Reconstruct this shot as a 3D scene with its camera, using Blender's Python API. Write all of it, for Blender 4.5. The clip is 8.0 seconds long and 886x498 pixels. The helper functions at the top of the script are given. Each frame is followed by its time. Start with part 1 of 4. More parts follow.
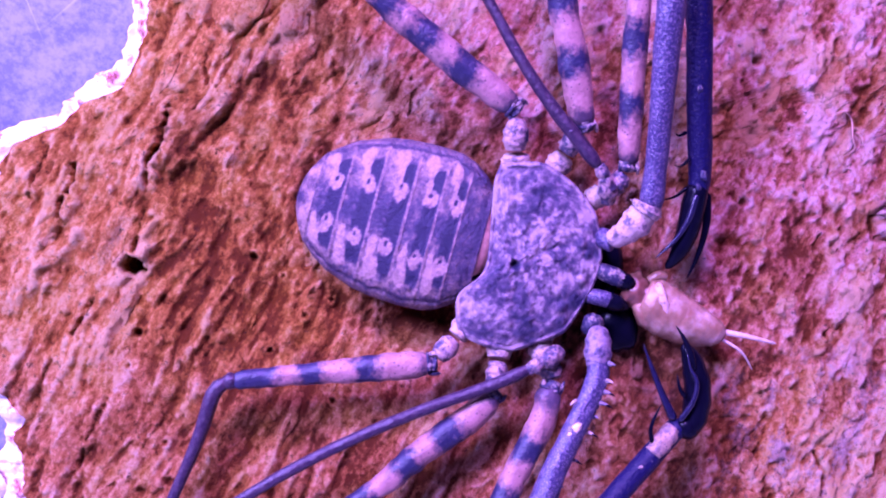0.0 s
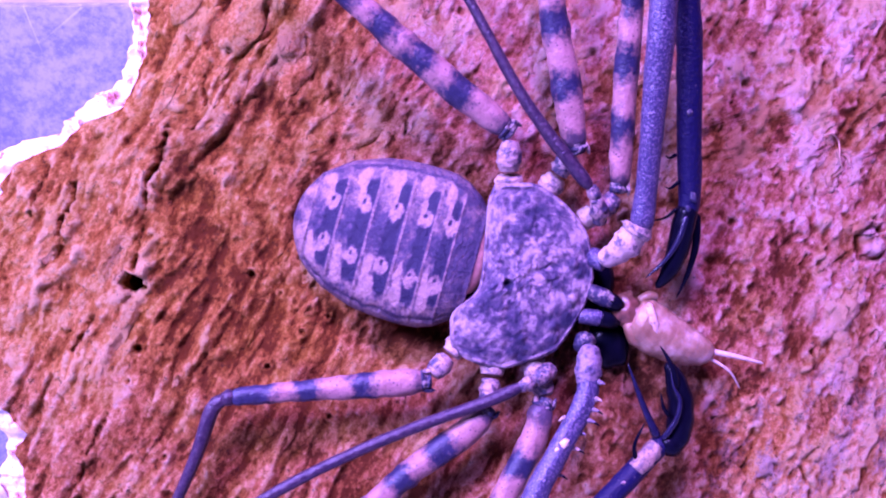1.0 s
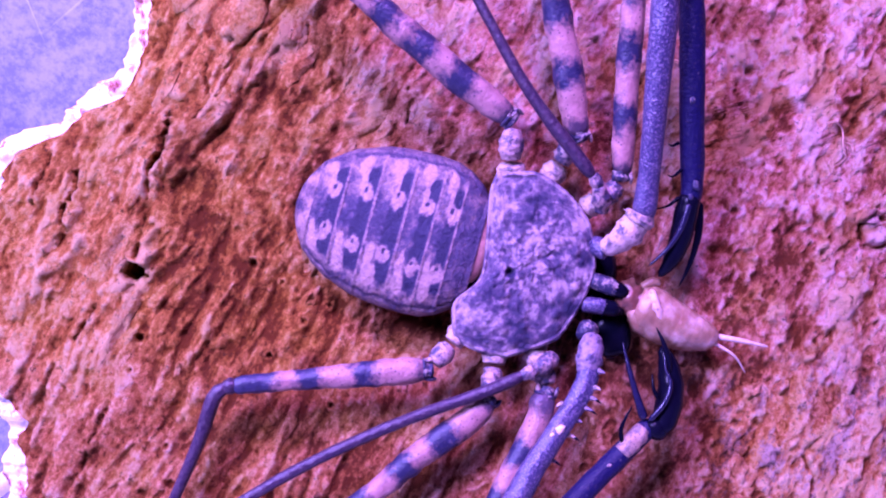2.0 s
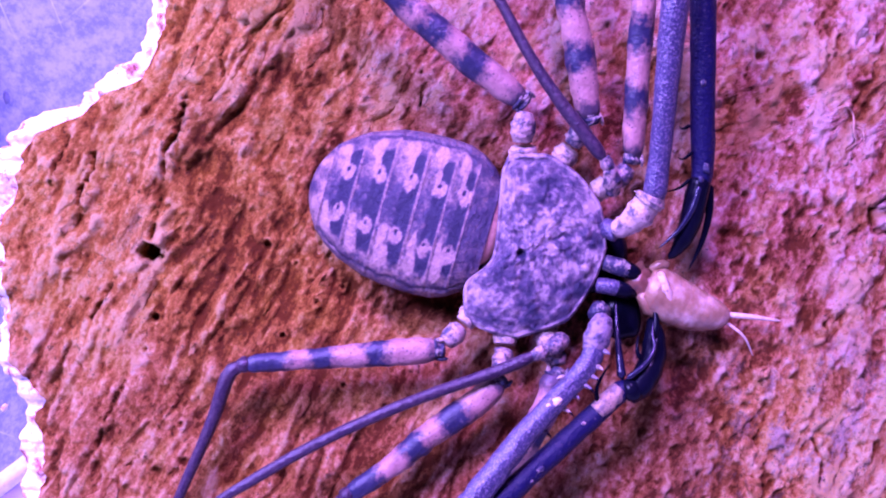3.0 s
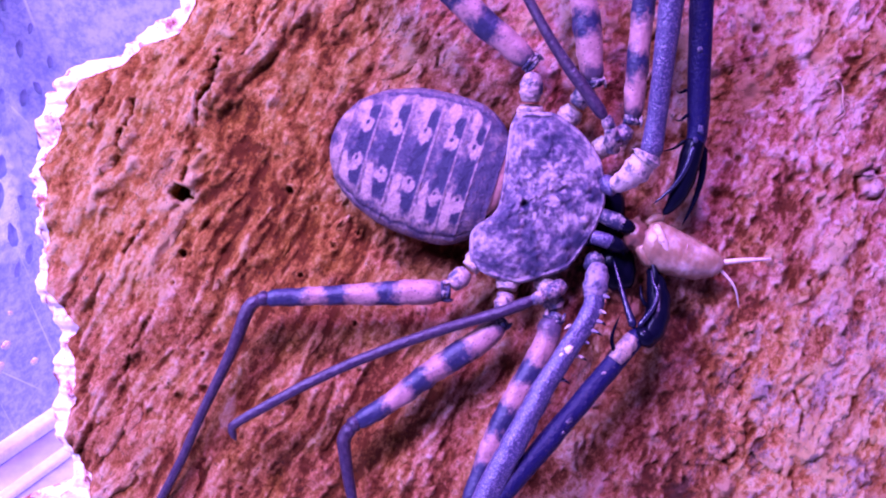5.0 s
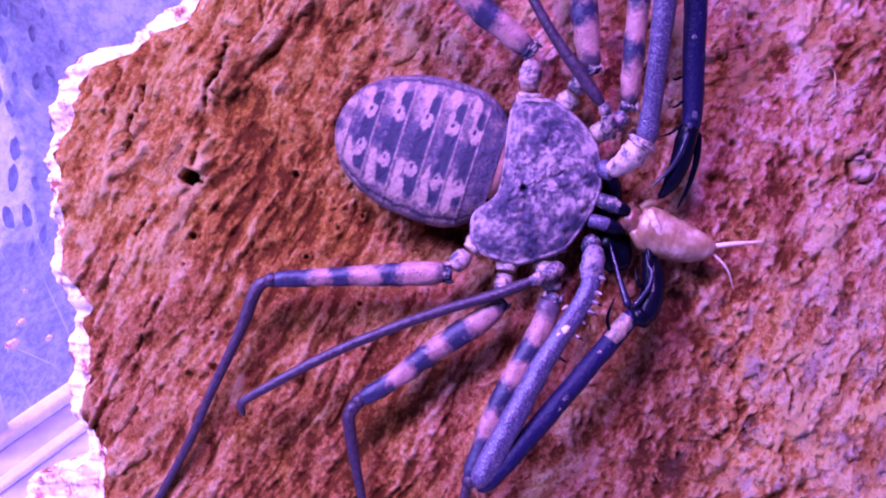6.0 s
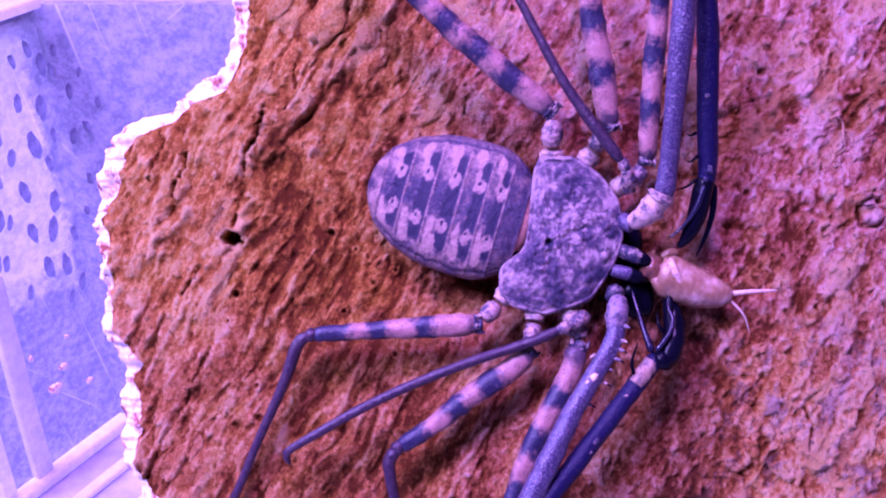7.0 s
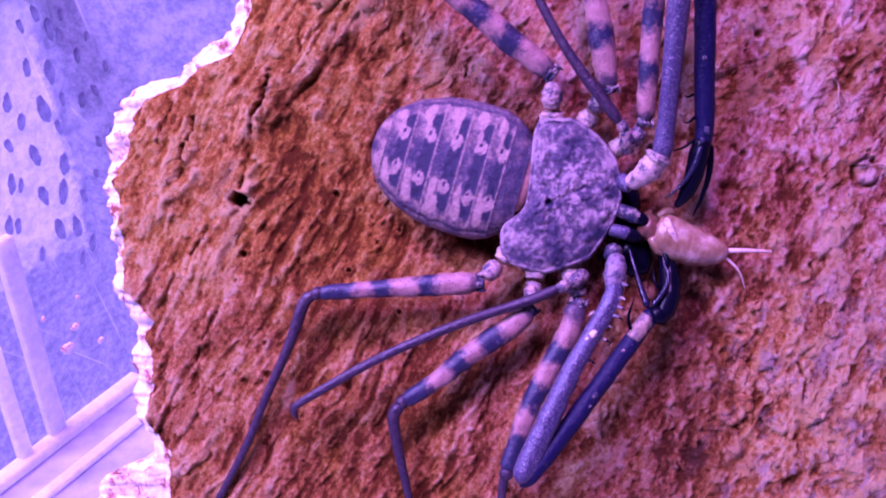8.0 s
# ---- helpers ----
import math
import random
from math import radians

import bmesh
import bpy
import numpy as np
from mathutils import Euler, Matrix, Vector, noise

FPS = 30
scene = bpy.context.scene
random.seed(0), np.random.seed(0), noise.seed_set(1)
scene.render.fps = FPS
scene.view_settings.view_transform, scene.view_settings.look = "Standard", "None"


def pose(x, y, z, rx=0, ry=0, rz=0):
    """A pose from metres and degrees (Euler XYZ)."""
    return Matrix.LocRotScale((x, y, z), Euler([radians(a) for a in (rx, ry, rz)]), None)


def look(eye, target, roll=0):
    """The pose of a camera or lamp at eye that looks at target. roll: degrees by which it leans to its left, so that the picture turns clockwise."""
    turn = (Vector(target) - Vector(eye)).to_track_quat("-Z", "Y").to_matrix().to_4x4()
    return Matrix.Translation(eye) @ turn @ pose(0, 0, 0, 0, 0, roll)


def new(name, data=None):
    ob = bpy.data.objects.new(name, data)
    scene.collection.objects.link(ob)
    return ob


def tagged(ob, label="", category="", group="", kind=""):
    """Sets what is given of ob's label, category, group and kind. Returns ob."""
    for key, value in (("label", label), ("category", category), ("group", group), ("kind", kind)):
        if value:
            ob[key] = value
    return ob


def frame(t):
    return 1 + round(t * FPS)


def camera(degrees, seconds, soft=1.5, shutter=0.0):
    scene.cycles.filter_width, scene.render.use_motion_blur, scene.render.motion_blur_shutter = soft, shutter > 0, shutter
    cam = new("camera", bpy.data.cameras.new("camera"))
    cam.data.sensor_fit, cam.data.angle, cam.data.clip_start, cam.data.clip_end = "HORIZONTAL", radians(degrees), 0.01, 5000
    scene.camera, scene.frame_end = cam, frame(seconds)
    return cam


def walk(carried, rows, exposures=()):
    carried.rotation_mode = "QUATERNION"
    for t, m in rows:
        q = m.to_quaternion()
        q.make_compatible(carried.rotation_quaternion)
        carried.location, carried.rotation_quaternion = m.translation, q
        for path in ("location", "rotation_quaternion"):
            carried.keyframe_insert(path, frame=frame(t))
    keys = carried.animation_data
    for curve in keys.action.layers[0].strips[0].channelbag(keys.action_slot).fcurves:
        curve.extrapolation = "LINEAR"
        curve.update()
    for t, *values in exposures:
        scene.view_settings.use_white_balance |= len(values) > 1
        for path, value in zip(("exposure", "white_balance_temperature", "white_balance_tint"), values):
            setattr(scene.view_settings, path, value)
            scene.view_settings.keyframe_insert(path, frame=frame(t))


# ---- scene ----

# ------------------------------------------------------------ camera
cam = camera(45.4, 8.0, soft=2.0)
METRES, EYE, TILT, LEAN, TURN = 0.0384, 0.144, -30.0, 0.0, 0.0
ROWS = [
    (0.0, 0.0, 0.0, 0.0, 0.0, 0.0, -0.0),
    (0.5, -0.0072, -0.063, 0.0476, -0.55, -0.16, -0.42),
    (1.0, 0.0049, -0.0536, 0.066, -0.2, -0.25, -0.11),
    (1.5, 0.0089, -0.0456, 0.0552, -0.16, -0.52, -0.17),
    (3.0, 0.0219, -0.0776, -0.0164, 0.87, -0.28, -0.42),
    (3.5, 0.0302, -0.0926, -0.114, 0.99, -0.64, -1.58),
    (4.0, 0.0576, -0.1805, -0.174, 1.31, -0.17, -2.32),
    (4.5, 0.0619, -0.2538, -0.1984, 1.81, 0.9, -2.46),
    (6.0, 0.1048, -0.3883, -0.1816, 2.69, -0.98, -2.55),
    (6.5, 0.0498, -0.5195, -0.0855, 2.94, -0.37, -0.94),
    (7.0, 0.0624, -0.5628, -0.0374, 3.53, -0.53, -0.92),
    (7.5, 0.0878, -0.6202, -0.0626, 3.32, -1.65, -1.32),
    (8.0, 0.082, -0.6435, -0.0458, 3.89, -2.53, -0.76),
]
walk(cam, [(t, pose(0, 0, EYE, TILT, LEAN, TURN) @ pose(METRES * x, METRES * y, METRES * z, 90 + pitch, roll, yaw)) for t, x, y, z, yaw, pitch, roll in ROWS],
     [(0.0, -0.29, 6500, 3), (4.5, -0.31, 6500, 3), (6.0, -0.52, 6850, 5), (7.0, -0.62, 7100, 7), (8.0, -0.75, 7450, 12)])

MM = 0.001
# The leaning bark's own space: x along it, z up its slope, -y out of its face towards the viewer.
BARK = pose(0, 0, EYE, TILT, 0, 0) @ pose(0, 0.114, 0)

# ------------------------------------------------------------ light
world = bpy.data.worlds.new("room")
world.use_nodes = True
world.node_tree.nodes["Background"].inputs[0].default_value = (0.30, 0.24, 1.0, 1)
world.node_tree.nodes["Background"].inputs[1].default_value = 0.006
scene.world = world


def area_lamp(name, eye, target, size, watts, colour):
    data = bpy.data.lights.new(name, "AREA")
    data.shape, data.size, data.size_y = "RECTANGLE", size[0], size[1]
    data.energy, data.color = watts, colour
    ob = new(name, data)
    ob.matrix_basis = look(eye, target)
    return tagged(ob, kind="structure")


area_lamp("led_lamp", (-0.42, -0.16, 0.62), (0.0, 0.10, 0.07), (0.26, 0.20), 33.0, (0.340, 0.234, 0.94))
area_lamp("pink_fill_light", (0.0, 0.02, 0.62), (0.05, 0.10, 0.06), (0.12, 0.12), 12.5, (0.425, 0.172, 1.0))
area_lamp("window_light", (-0.75, 0.45, 0.55), (-0.05, 0.12, 0.08), (0.5, 0.5), 42.0, (0.36, 0.245, 1.0))


# ------------------------------------------------------------ numeric noise
def hashed(ix, iy, seed):
    v = np.sin(ix * 127.1 + iy * 311.7 + seed * 74.7) * 43758.5453
    return v - np.floor(v)


def value_noise(x, y, seed=0):
    ix, iy = np.floor(x), np.floor(y)
    fx, fy = x - ix, y - iy
    sx, sy = fx * fx * fx * (fx * (fx * 6 - 15) + 10), fy * fy * fy * (fy * (fy * 6 - 15) + 10)
    a, b = hashed(ix, iy, seed), hashed(ix + 1, iy, seed)
    c, d = hashed(ix, iy + 1, seed), hashed(ix + 1, iy + 1, seed)
    return (a + (b - a) * sx) * (1 - sy) + (c + (d - c) * sx) * sy


def fbm(x, y, seed=0, octaves=4):
    total, gain, norm = 0.0, 1.0, 0.0
    for n in range(octaves):
        total = total + gain * value_noise(x, y, seed + 11 * n)
        norm += gain
        x, y, gain = 1.7 * x + 0.9 * y + 3.1, -0.9 * x + 1.7 * y + 7.7, gain * 0.5
    return total / norm * 2 - 1


def ramp(x, a, b):
    t = np.clip((x - a) / (b - a), 0, 1)
    return t * t * (3 - 2 * t)


# ------------------------------------------------------------ materials
class Nodes:
    """A small wrapper that adds and wires the nodes of one material."""

    def __init__(self, name):
        self.mat = bpy.data.materials.new(name)
        self.mat.use_nodes = True
        self.tree = self.mat.node_tree
        self.bsdf = self.tree.nodes["Principled BSDF"]
        self.coord = self.add("ShaderNodeTexCoord").outputs["Object"]

    def add(self, kind, **values):
        node = self.tree.nodes.new(kind)
        for key, value in values.items():
            node.inputs[key].default_value = value
        return node

    def wire(self, a, b):
        self.tree.links.new(a, b)

    def mapped(self, scale, turn=(0, 0, 0)):
        at = self.coord
        if any(turn):
            first = self.add("ShaderNodeMapping")
            first.inputs["Rotation"].default_value = [radians(a) for a in turn]
            self.wire(at, first.inputs["Vector"])
            at = first.outputs[0]
        node = self.add("ShaderNodeMapping")
        node.inputs["Scale"].default_value = scale
        self.wire(at, node.inputs["Vector"])
        return node.outputs[0]

    def noise(self, size_mm, detail=4, rough=0.6, stretch=(1, 1, 1), turn=(0, 0, 0)):
        node = self.add("ShaderNodeTexNoise", Scale=1.0, Detail=detail, Roughness=rough)
        self.wire(self.mapped([1000 / size_mm / s for s in stretch], turn), node.inputs["Vector"])
        return node.outputs["Fac"]

    def spots(self, size_mm):
        node = self.add("ShaderNodeTexVoronoi", Scale=1.0)
        self.wire(self.mapped([1000 / size_mm] * 3), node.inputs["Vector"])
        return node.outputs["Distance"]

    def attribute(self, name):
        node = self.add("ShaderNodeAttribute")
        node.attribute_name = name
        return node.outputs["Fac"]

    def ramp(self, fac, stops, constant=False):
        node = self.add("ShaderNodeValToRGB")
        if constant:
            node.color_ramp.interpolation = "CONSTANT"
        e = node.color_ramp.elements
        while len(e) < len(stops):
            e.new(0.5)
        for el, (at, colour) in zip(e, stops):
            el.position = at
            el.color = (*colour, 1) if len(colour) == 3 else colour
        self.wire(fac, node.inputs[0])
        return node.outputs[0]

    def mix(self, fac, a, b, blend="MIX"):
        node = self.add("ShaderNodeMix")
        node.data_type, node.blend_type = "RGBA", blend
        for value, slot in ((fac, 0), (a, 6), (b, 7)):
            if isinstance(value, (int, float)):
                node.inputs[slot].default_value = value
            elif isinstance(value, tuple):
                node.inputs[slot].default_value = (*value, 1)
            else:
                self.wire(value, node.inputs[slot])
        return node.outputs[2]

    def maths(self, how, a, b):
        node = self.add("ShaderNodeMath")
        node.operation = how
        for value, slot in ((a, 0), (b, 1)):
            if isinstance(value, (int, float)):
                node.inputs[slot].default_value = value
            else:
                self.wire(value, node.inputs[slot])
        return node.outputs[0]

    def bump(self, heights, distance_mm, strength=1.0):
        node = self.add("ShaderNodeBump", Strength=strength, Distance=distance_mm * MM)
        self.wire(heights, node.inputs["Height"])
        self.wire(node.outputs[0], self.bsdf.inputs["Normal"])

    def done(self, colour, rough=0.6, specular=0.5):
        if isinstance(colour, tuple):
            self.bsdf.inputs["Base Color"].default_value = (*colour, 1)
        else:
            self.wire(colour, self.bsdf.inputs["Base Color"])
        if isinstance(rough, (int, float)):
            self.bsdf.inputs["Roughness"].default_value = rough
        else:
            self.wire(rough, self.bsdf.inputs["Roughness"])
        self.bsdf.inputs["Specular IOR Level"].default_value = specular
        return self.mat


BLACK, WHITE = (0.0, 0.0, 0.0), (1.0, 1.0, 1.0)


def bark_material():
    n = Nodes("bark")
    wear_and_light = n.attribute("worn_and_lit")
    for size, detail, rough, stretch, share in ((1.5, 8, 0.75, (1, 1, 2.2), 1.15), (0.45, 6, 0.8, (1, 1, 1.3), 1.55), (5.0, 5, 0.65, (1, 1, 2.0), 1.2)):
        wear_and_light = n.maths("ADD", wear_and_light, n.maths("MULTIPLY", n.maths("SUBTRACT", n.noise(size, detail, rough, stretch, (0, -28, 0)), 0.5), share))
    tan = n.ramp(wear_and_light, [(0.10, (0.20, 0.053, 0.014)), (0.30, (0.47, 0.168, 0.036)), (0.50, (0.66, 0.275, 0.074)), (0.68, (0.85, 0.45, 0.15)), (0.90, (0.97, 0.69, 0.33))])
    pink = n.ramp(wear_and_light, [(0.10, (0.17, 0.042, 0.020)), (0.30, (0.43, 0.135, 0.072)), (0.50, (0.62, 0.24, 0.165)), (0.70, (0.79, 0.39, 0.31)), (0.95, (0.93, 0.64, 0.55))])
    tone = n.mix(n.attribute("ruddy"), tan, pink)
    rusty = n.ramp(n.noise(5.0, 7, 0.74, (1, 1, 2), (0, -28, 0)), [(0.48, BLACK), (0.60, WHITE)])
    tone = n.mix(n.maths("MULTIPLY", rusty, 0.55), tone, n.ramp(wear_and_light, [(0.2, (0.20, 0.065, 0.006)), (0.5, (0.48, 0.21, 0.018)), (0.85, (0.76, 0.44, 0.11))]))
    rust = n.ramp(wear_and_light, [(0.2, (0.16, 0.042, 0.010)), (0.5, (0.40, 0.135, 0.040)), (0.85, (0.66, 0.32, 0.15))])
    tone = n.mix(n.maths("MULTIPLY", n.attribute("gap"), 0.9), tone, rust)
    tone = n.mix(n.maths("MULTIPLY", n.attribute("stain_shade"), 0.85), tone, n.ramp(wear_and_light, [(0.25, (0.11, 0.030, 0.014)), (0.6, (0.36, 0.120, 0.050)), (0.9, (0.58, 0.29, 0.18))]))
    greyish = n.ramp(n.noise(2.6, 7, 0.78, (1, 1, 1.8), (0, -28, 0)), [(0.51, BLACK), (0.60, WHITE)])
    tone = n.mix(n.maths("MULTIPLY", greyish, n.attribute("grey")), tone, n.ramp(wear_and_light, [(0.2, (0.12, 0.070, 0.060)), (0.55, (0.34, 0.21, 0.19)), (0.9, (0.60, 0.44, 0.40))]))
    dark = n.ramp(n.noise(0.8, 7, 0.8), [(0.575, BLACK), (0.64, WHITE)])
    tone = n.mix(n.maths("MULTIPLY", dark, 0.75), tone, (0.045, 0.018, 0.016))
    rnd = n.add("ShaderNodeObjectInfo").outputs["Random"]
    tone = n.mix(1.0, tone, n.ramp(rnd, [(0.0, (0.88, 0.86, 0.85)), (1.0, (1.08, 1.06, 1.05))]), "MULTIPLY")
    crumbly = n.maths("ADD", n.noise(0.7, 8, 0.8, (1, 1, 1.8), (0, -28, 0)), n.maths("MULTIPLY", n.noise(0.25, 4, 0.8), 0.6))
    n.bump(crumbly, 1.3, 1.0)
    return n.done(tone, n.ramp(n.noise(1.2, 4, 0.7), [(0.3, (0.34,) * 3), (0.7, (0.85,) * 3)]), 0.08)


def cork_edge_material():
    n = Nodes("broken_cork")
    tone = n.ramp(n.noise(2.4, 6, 0.68), [(0.37, (0.24, 0.075, 0.04)), (0.42, (0.52, 0.24, 0.20)), (0.47, (0.82, 0.70, 0.60)), (0.56, (0.92, 0.90, 0.82))])
    n.bump(n.noise(0.6, 5, 0.7), 0.5, 0.8)
    return n.done(tone, 0.8, 0.2)


PALE = (0.48, 0.38, 0.26)


def chitin_material(name, base, fleck=PALE, amount=0.35, rough=0.5, fleck_mm=0.6, specular=0.5, cover=(0.45, 0.58)):
    n = Nodes(name)
    tone = n.mix(n.maths("MULTIPLY", n.ramp(n.noise(fleck_mm, 5, 0.75), [(cover[0], BLACK), (cover[1], WHITE)]), amount), base, fleck)
    tone = n.mix(n.ramp(n.spots(0.55), [(0.12, (0.7,) * 3), (0.22, BLACK)]), tone, (0.03, 0.025, 0.04))
    n.bump(n.noise(0.35, 3, 0.6), 0.2, 0.8)
    return n.done(tone, rough, specular)


def banded_material(name, edges):
    """Pale and dark bands along a leg; edges: where they change, the first band dark."""
    n = Nodes(name)
    wavy = n.maths("ADD", n.attribute("along"), n.maths("MULTIPLY", n.maths("SUBTRACT", n.noise(1.2, 4, 0.7), 0.5), 0.2))
    stops, dark = [(0.0, (0.85,) * 3)], True
    for at in edges:
        stops += [(at - 0.03, ((0.85,) * 3 if at == edges[0] else WHITE) if dark else BLACK), (at + 0.03, BLACK if dark else WHITE)]
        dark = not dark
    band = n.ramp(wavy, stops)
    pale = n.ramp(n.noise(1.4, 5, 0.65), [(0.3, (0.25, 0.132, 0.120)), (0.7, (0.42, 0.24, 0.205))])
    darks = n.ramp(n.noise(0.8, 5, 0.7), [(0.35, (0.008, 0.009, 0.036)), (0.60, (0.022, 0.021, 0.060)), (0.78, (0.14, 0.11, 0.11))])
    tone = n.mix(band, pale, darks)
    tone = n.mix(n.ramp(n.spots(0.6), [(0.10, (0.8,) * 3), (0.20, BLACK)]), tone, (0.04, 0.03, 0.05))
    n.bump(n.noise(0.4, 3, 0.6), 0.16, 0.7)
    return n.done(tone, 0.45, 0.5)


def patterned_material(name, pale, middling):
    """Chitin whose dark blotches are laid out by the mesh's own 'blotch' values."""
    n = Nodes(name)
    f = n.maths("ADD", n.attribute("blotch"), n.maths("MULTIPLY", n.maths("SUBTRACT", n.noise(0.42, 6, 0.75), 0.5), 1.05))
    tone = n.ramp(f, [(0.06, pale), (0.33, middling), (0.52, (0.055, 0.040, 0.082)), (0.78, (0.010, 0.009, 0.042))])
    n.bump(n.noise(0.35, 5, 0.7), 0.32, 0.9)
    return n.done(tone, n.ramp(n.noise(0.6, 4, 0.7), [(0.35, (0.30,) * 3), (0.65, (0.6,) * 3)]), 0.5)


def plain_material(name, tone, rough=0.4, specular=0.5, size_mm=0.5):
    n = Nodes(name)
    c = n.ramp(n.noise(size_mm, 4, 0.65), [(0.3, tuple(0.7 * v for v in tone)), (0.7, tuple(min(1, 1.25 * v) for v in tone))])
    n.bump(n.noise(size_mm, 3), 0.1, 0.5)
    return n.done(c, rough, specular)


def tub_material(name, dark, light, fog_mm=14, fading=False):
    n = Nodes(name)
    fog = n.noise(fog_mm, 5, 0.6)
    tone = n.ramp(n.maths("ADD", fog, n.maths("MULTIPLY", n.maths("SUBTRACT", n.noise(1.6, 6, 0.75), 0.5), 1.9)), [(0.28, dark), (0.72, light)])
    for width, turn in ((1.1, 40), (0.9, -52), (1.3, 12)):
        lines = n.ramp(n.noise(width, 2, 0.5, (1, 1, 60), (0, turn, 0)), [(0.70, BLACK), (0.76, (0.55,) * 3)])
        tone = n.mix(lines, tone, tuple(min(1, 1.7 * v) for v in light))
    n.bump(n.noise(4, 4), 0.2, 0.3)
    through_it = n.add("ShaderNodeBsdfTranslucent")
    n.wire(tone, through_it.inputs["Color"])
    both = n.add("ShaderNodeMixShader")
    both.inputs[0].default_value = 0.5
    n.wire(n.bsdf.outputs[0], both.inputs[1])
    n.wire(through_it.outputs[0], both.inputs[2])
    whole = both.outputs[0]
    if fading:
        thin = n.add("ShaderNodeMixShader")
        patchy = n.maths("ADD", n.attribute("fade"), n.maths("MULTIPLY", n.maths("SUBTRACT", n.noise(3.5, 6, 0.7), 0.5), 1.6))
        n.wire(n.ramp(patchy, [(0.25, BLACK), (0.75, (0.9,) * 3)]), thin.inputs[0])
        n.wire(n.add("ShaderNodeBsdfTransparent").outputs[0], thin.inputs[1])
        n.wire(whole, thin.inputs[2])
        whole = thin.outputs[0]
    n.wire(whole, n.tree.nodes["Material Output"].inputs["Surface"])
    return n.done(tone, 0.35, 0.5)


M_BARK, M_EDGE = bark_material(), cork_edge_material()
M_SHELL = patterned_material("mottled_shell", (0.41, 0.285, 0.235), (0.165, 0.112, 0.120))
M_SHIELD = patterned_material("mottled_shield", (0.37, 0.29, 0.29), (0.140, 0.104, 0.135))
M_PALE = chitin_material("pale_joint", (0.36, 0.255, 0.22), (0.018, 0.018, 0.055), 0.95, 0.45, 1.5, 0.5, (0.44, 0.56))
M_COLLAR = chitin_material("whitish_collar", (0.44, 0.33, 0.27), (0.04, 0.036, 0.07), 0.85, 0.45, 1.3, 0.5, (0.50, 0.62))
M_ROOT = chitin_material("mottled_palp_root", (0.21, 0.16, 0.19), (0.020, 0.018, 0.055), 0.9, 0.42, 0.9, 0.5, (0.46, 0.60))
M_HINGE = chitin_material("mottled_hinge", (0.020, 0.019, 0.050), (0.42, 0.34, 0.27), 0.7, 0.45, 1.1, 0.4, (0.50, 0.60))
M_GREY = chitin_material("grey_pedipalp", (0.030, 0.025, 0.075), (0.38, 0.30, 0.35), 0.42, 0.32, 0.24, 0.6, (0.49, 0.62))
M_DARK = chitin_material("dark_pedipalp", (0.006, 0.005, 0.040), (0.30, 0.24, 0.22), 0.3, 0.42, 0.5, 0.2, (0.61, 0.69))
M_THIN = chitin_material("dark_thin_leg", (0.024, 0.011, 0.032), (0.12, 0.08, 0.09), 0.3, 0.32, 0.5, 0.45)
M_BLACK = plain_material("black_claw", (0.003, 0.003, 0.009), 0.22, 0.08, 3.0)
M_BLUISH = plain_material("horn_spine", (0.010, 0.009, 0.030), 0.25, 0.45)
M_WHITE = plain_material("white_spine_tip", (0.62, 0.50, 0.38), 0.4)
M_STRAW = plain_material("straw_fibre", (0.46, 0.28, 0.19), 0.6, 0.3, 0.6)
M_FLESH = plain_material("torn_flesh", (0.17, 0.07, 0.045), 0.35, 0.5, 0.9)
M_SKIN = plain_material("pink_skin", (0.42, 0.24, 0.18), 0.45, 0.4, 0.8)


def cricket_material():
    n = Nodes("cricket_skin")
    tone = n.ramp(n.noise(2.2, 5, 0.55), [(0.32, (0.19, 0.100, 0.055)), (0.48, (0.28, 0.170, 0.095)), (0.60, (0.40, 0.27, 0.18)), (0.70, (0.55, 0.42, 0.32))])
    tone = n.mix(n.ramp(n.noise(3.4, 4, 0.6), [(0.52, BLACK), (0.68, (0.5,) * 3)]), tone, (0.20, 0.085, 0.05))
    n.bump(n.noise(0.5, 4, 0.7), 0.12, 0.7)
    return n.done(tone, 0.26, 0.6)


M_CRICKET = cricket_material()
M_CRICKET.node_tree.nodes["Principled BSDF"].inputs["Subsurface Weight"].default_value = 0.15
M_CRICKET.node_tree.nodes["Principled BSDF"].inputs["Subsurface Scale"].default_value = 0.0012
M_TUB_SIDE = tub_material("fogged_plastic", (0.21, 0.23, 0.31), (0.40, 0.42, 0.49), 7)
M_FOG = tub_material("fogged_film", (0.52, 0.54, 0.58), (0.74, 0.75, 0.79), 5, True)
M_TUB_BACK = tub_material("grey_plastic", (0.27, 0.30, 0.38), (0.50, 0.53, 0.59), 6)
M_RIB = tub_material("plastic_rib", (0.78, 0.80, 0.82), (0.95, 0.95, 0.95), 5)
M_FLOOR = plain_material("plastic_floor", (0.36, 0.38, 0.45), 0.4, 0.5, 8)
M_DROP = tub_material("drop_and_reflection", (0.16, 0.17, 0.27), (0.25, 0.26, 0.36), 2)
M_TABLE = plain_material("table_top", (0.5, 0.46, 0.5), 0.5, 0.4, 20)


# ------------------------------------------------------------ mesh helpers
def mesh_of(name, verts, faces, mats, values=None, slots=None, smooth=True):
    """A mesh from points in millimetres."""
    me = bpy.data.meshes.new(name)
    me.from_pydata((np.asarray(verts, float) * MM).tolist(), [], faces)
    for m in mats if isinstance(mats, (list, tuple)) else [mats]:
        me.materials.append(m)
    for key, data in (values or {}).items():
        a = me.attributes.new(key, "FLOAT", "POINT")
        a.data.foreach_set("value", np.asarray(data, np.float32))
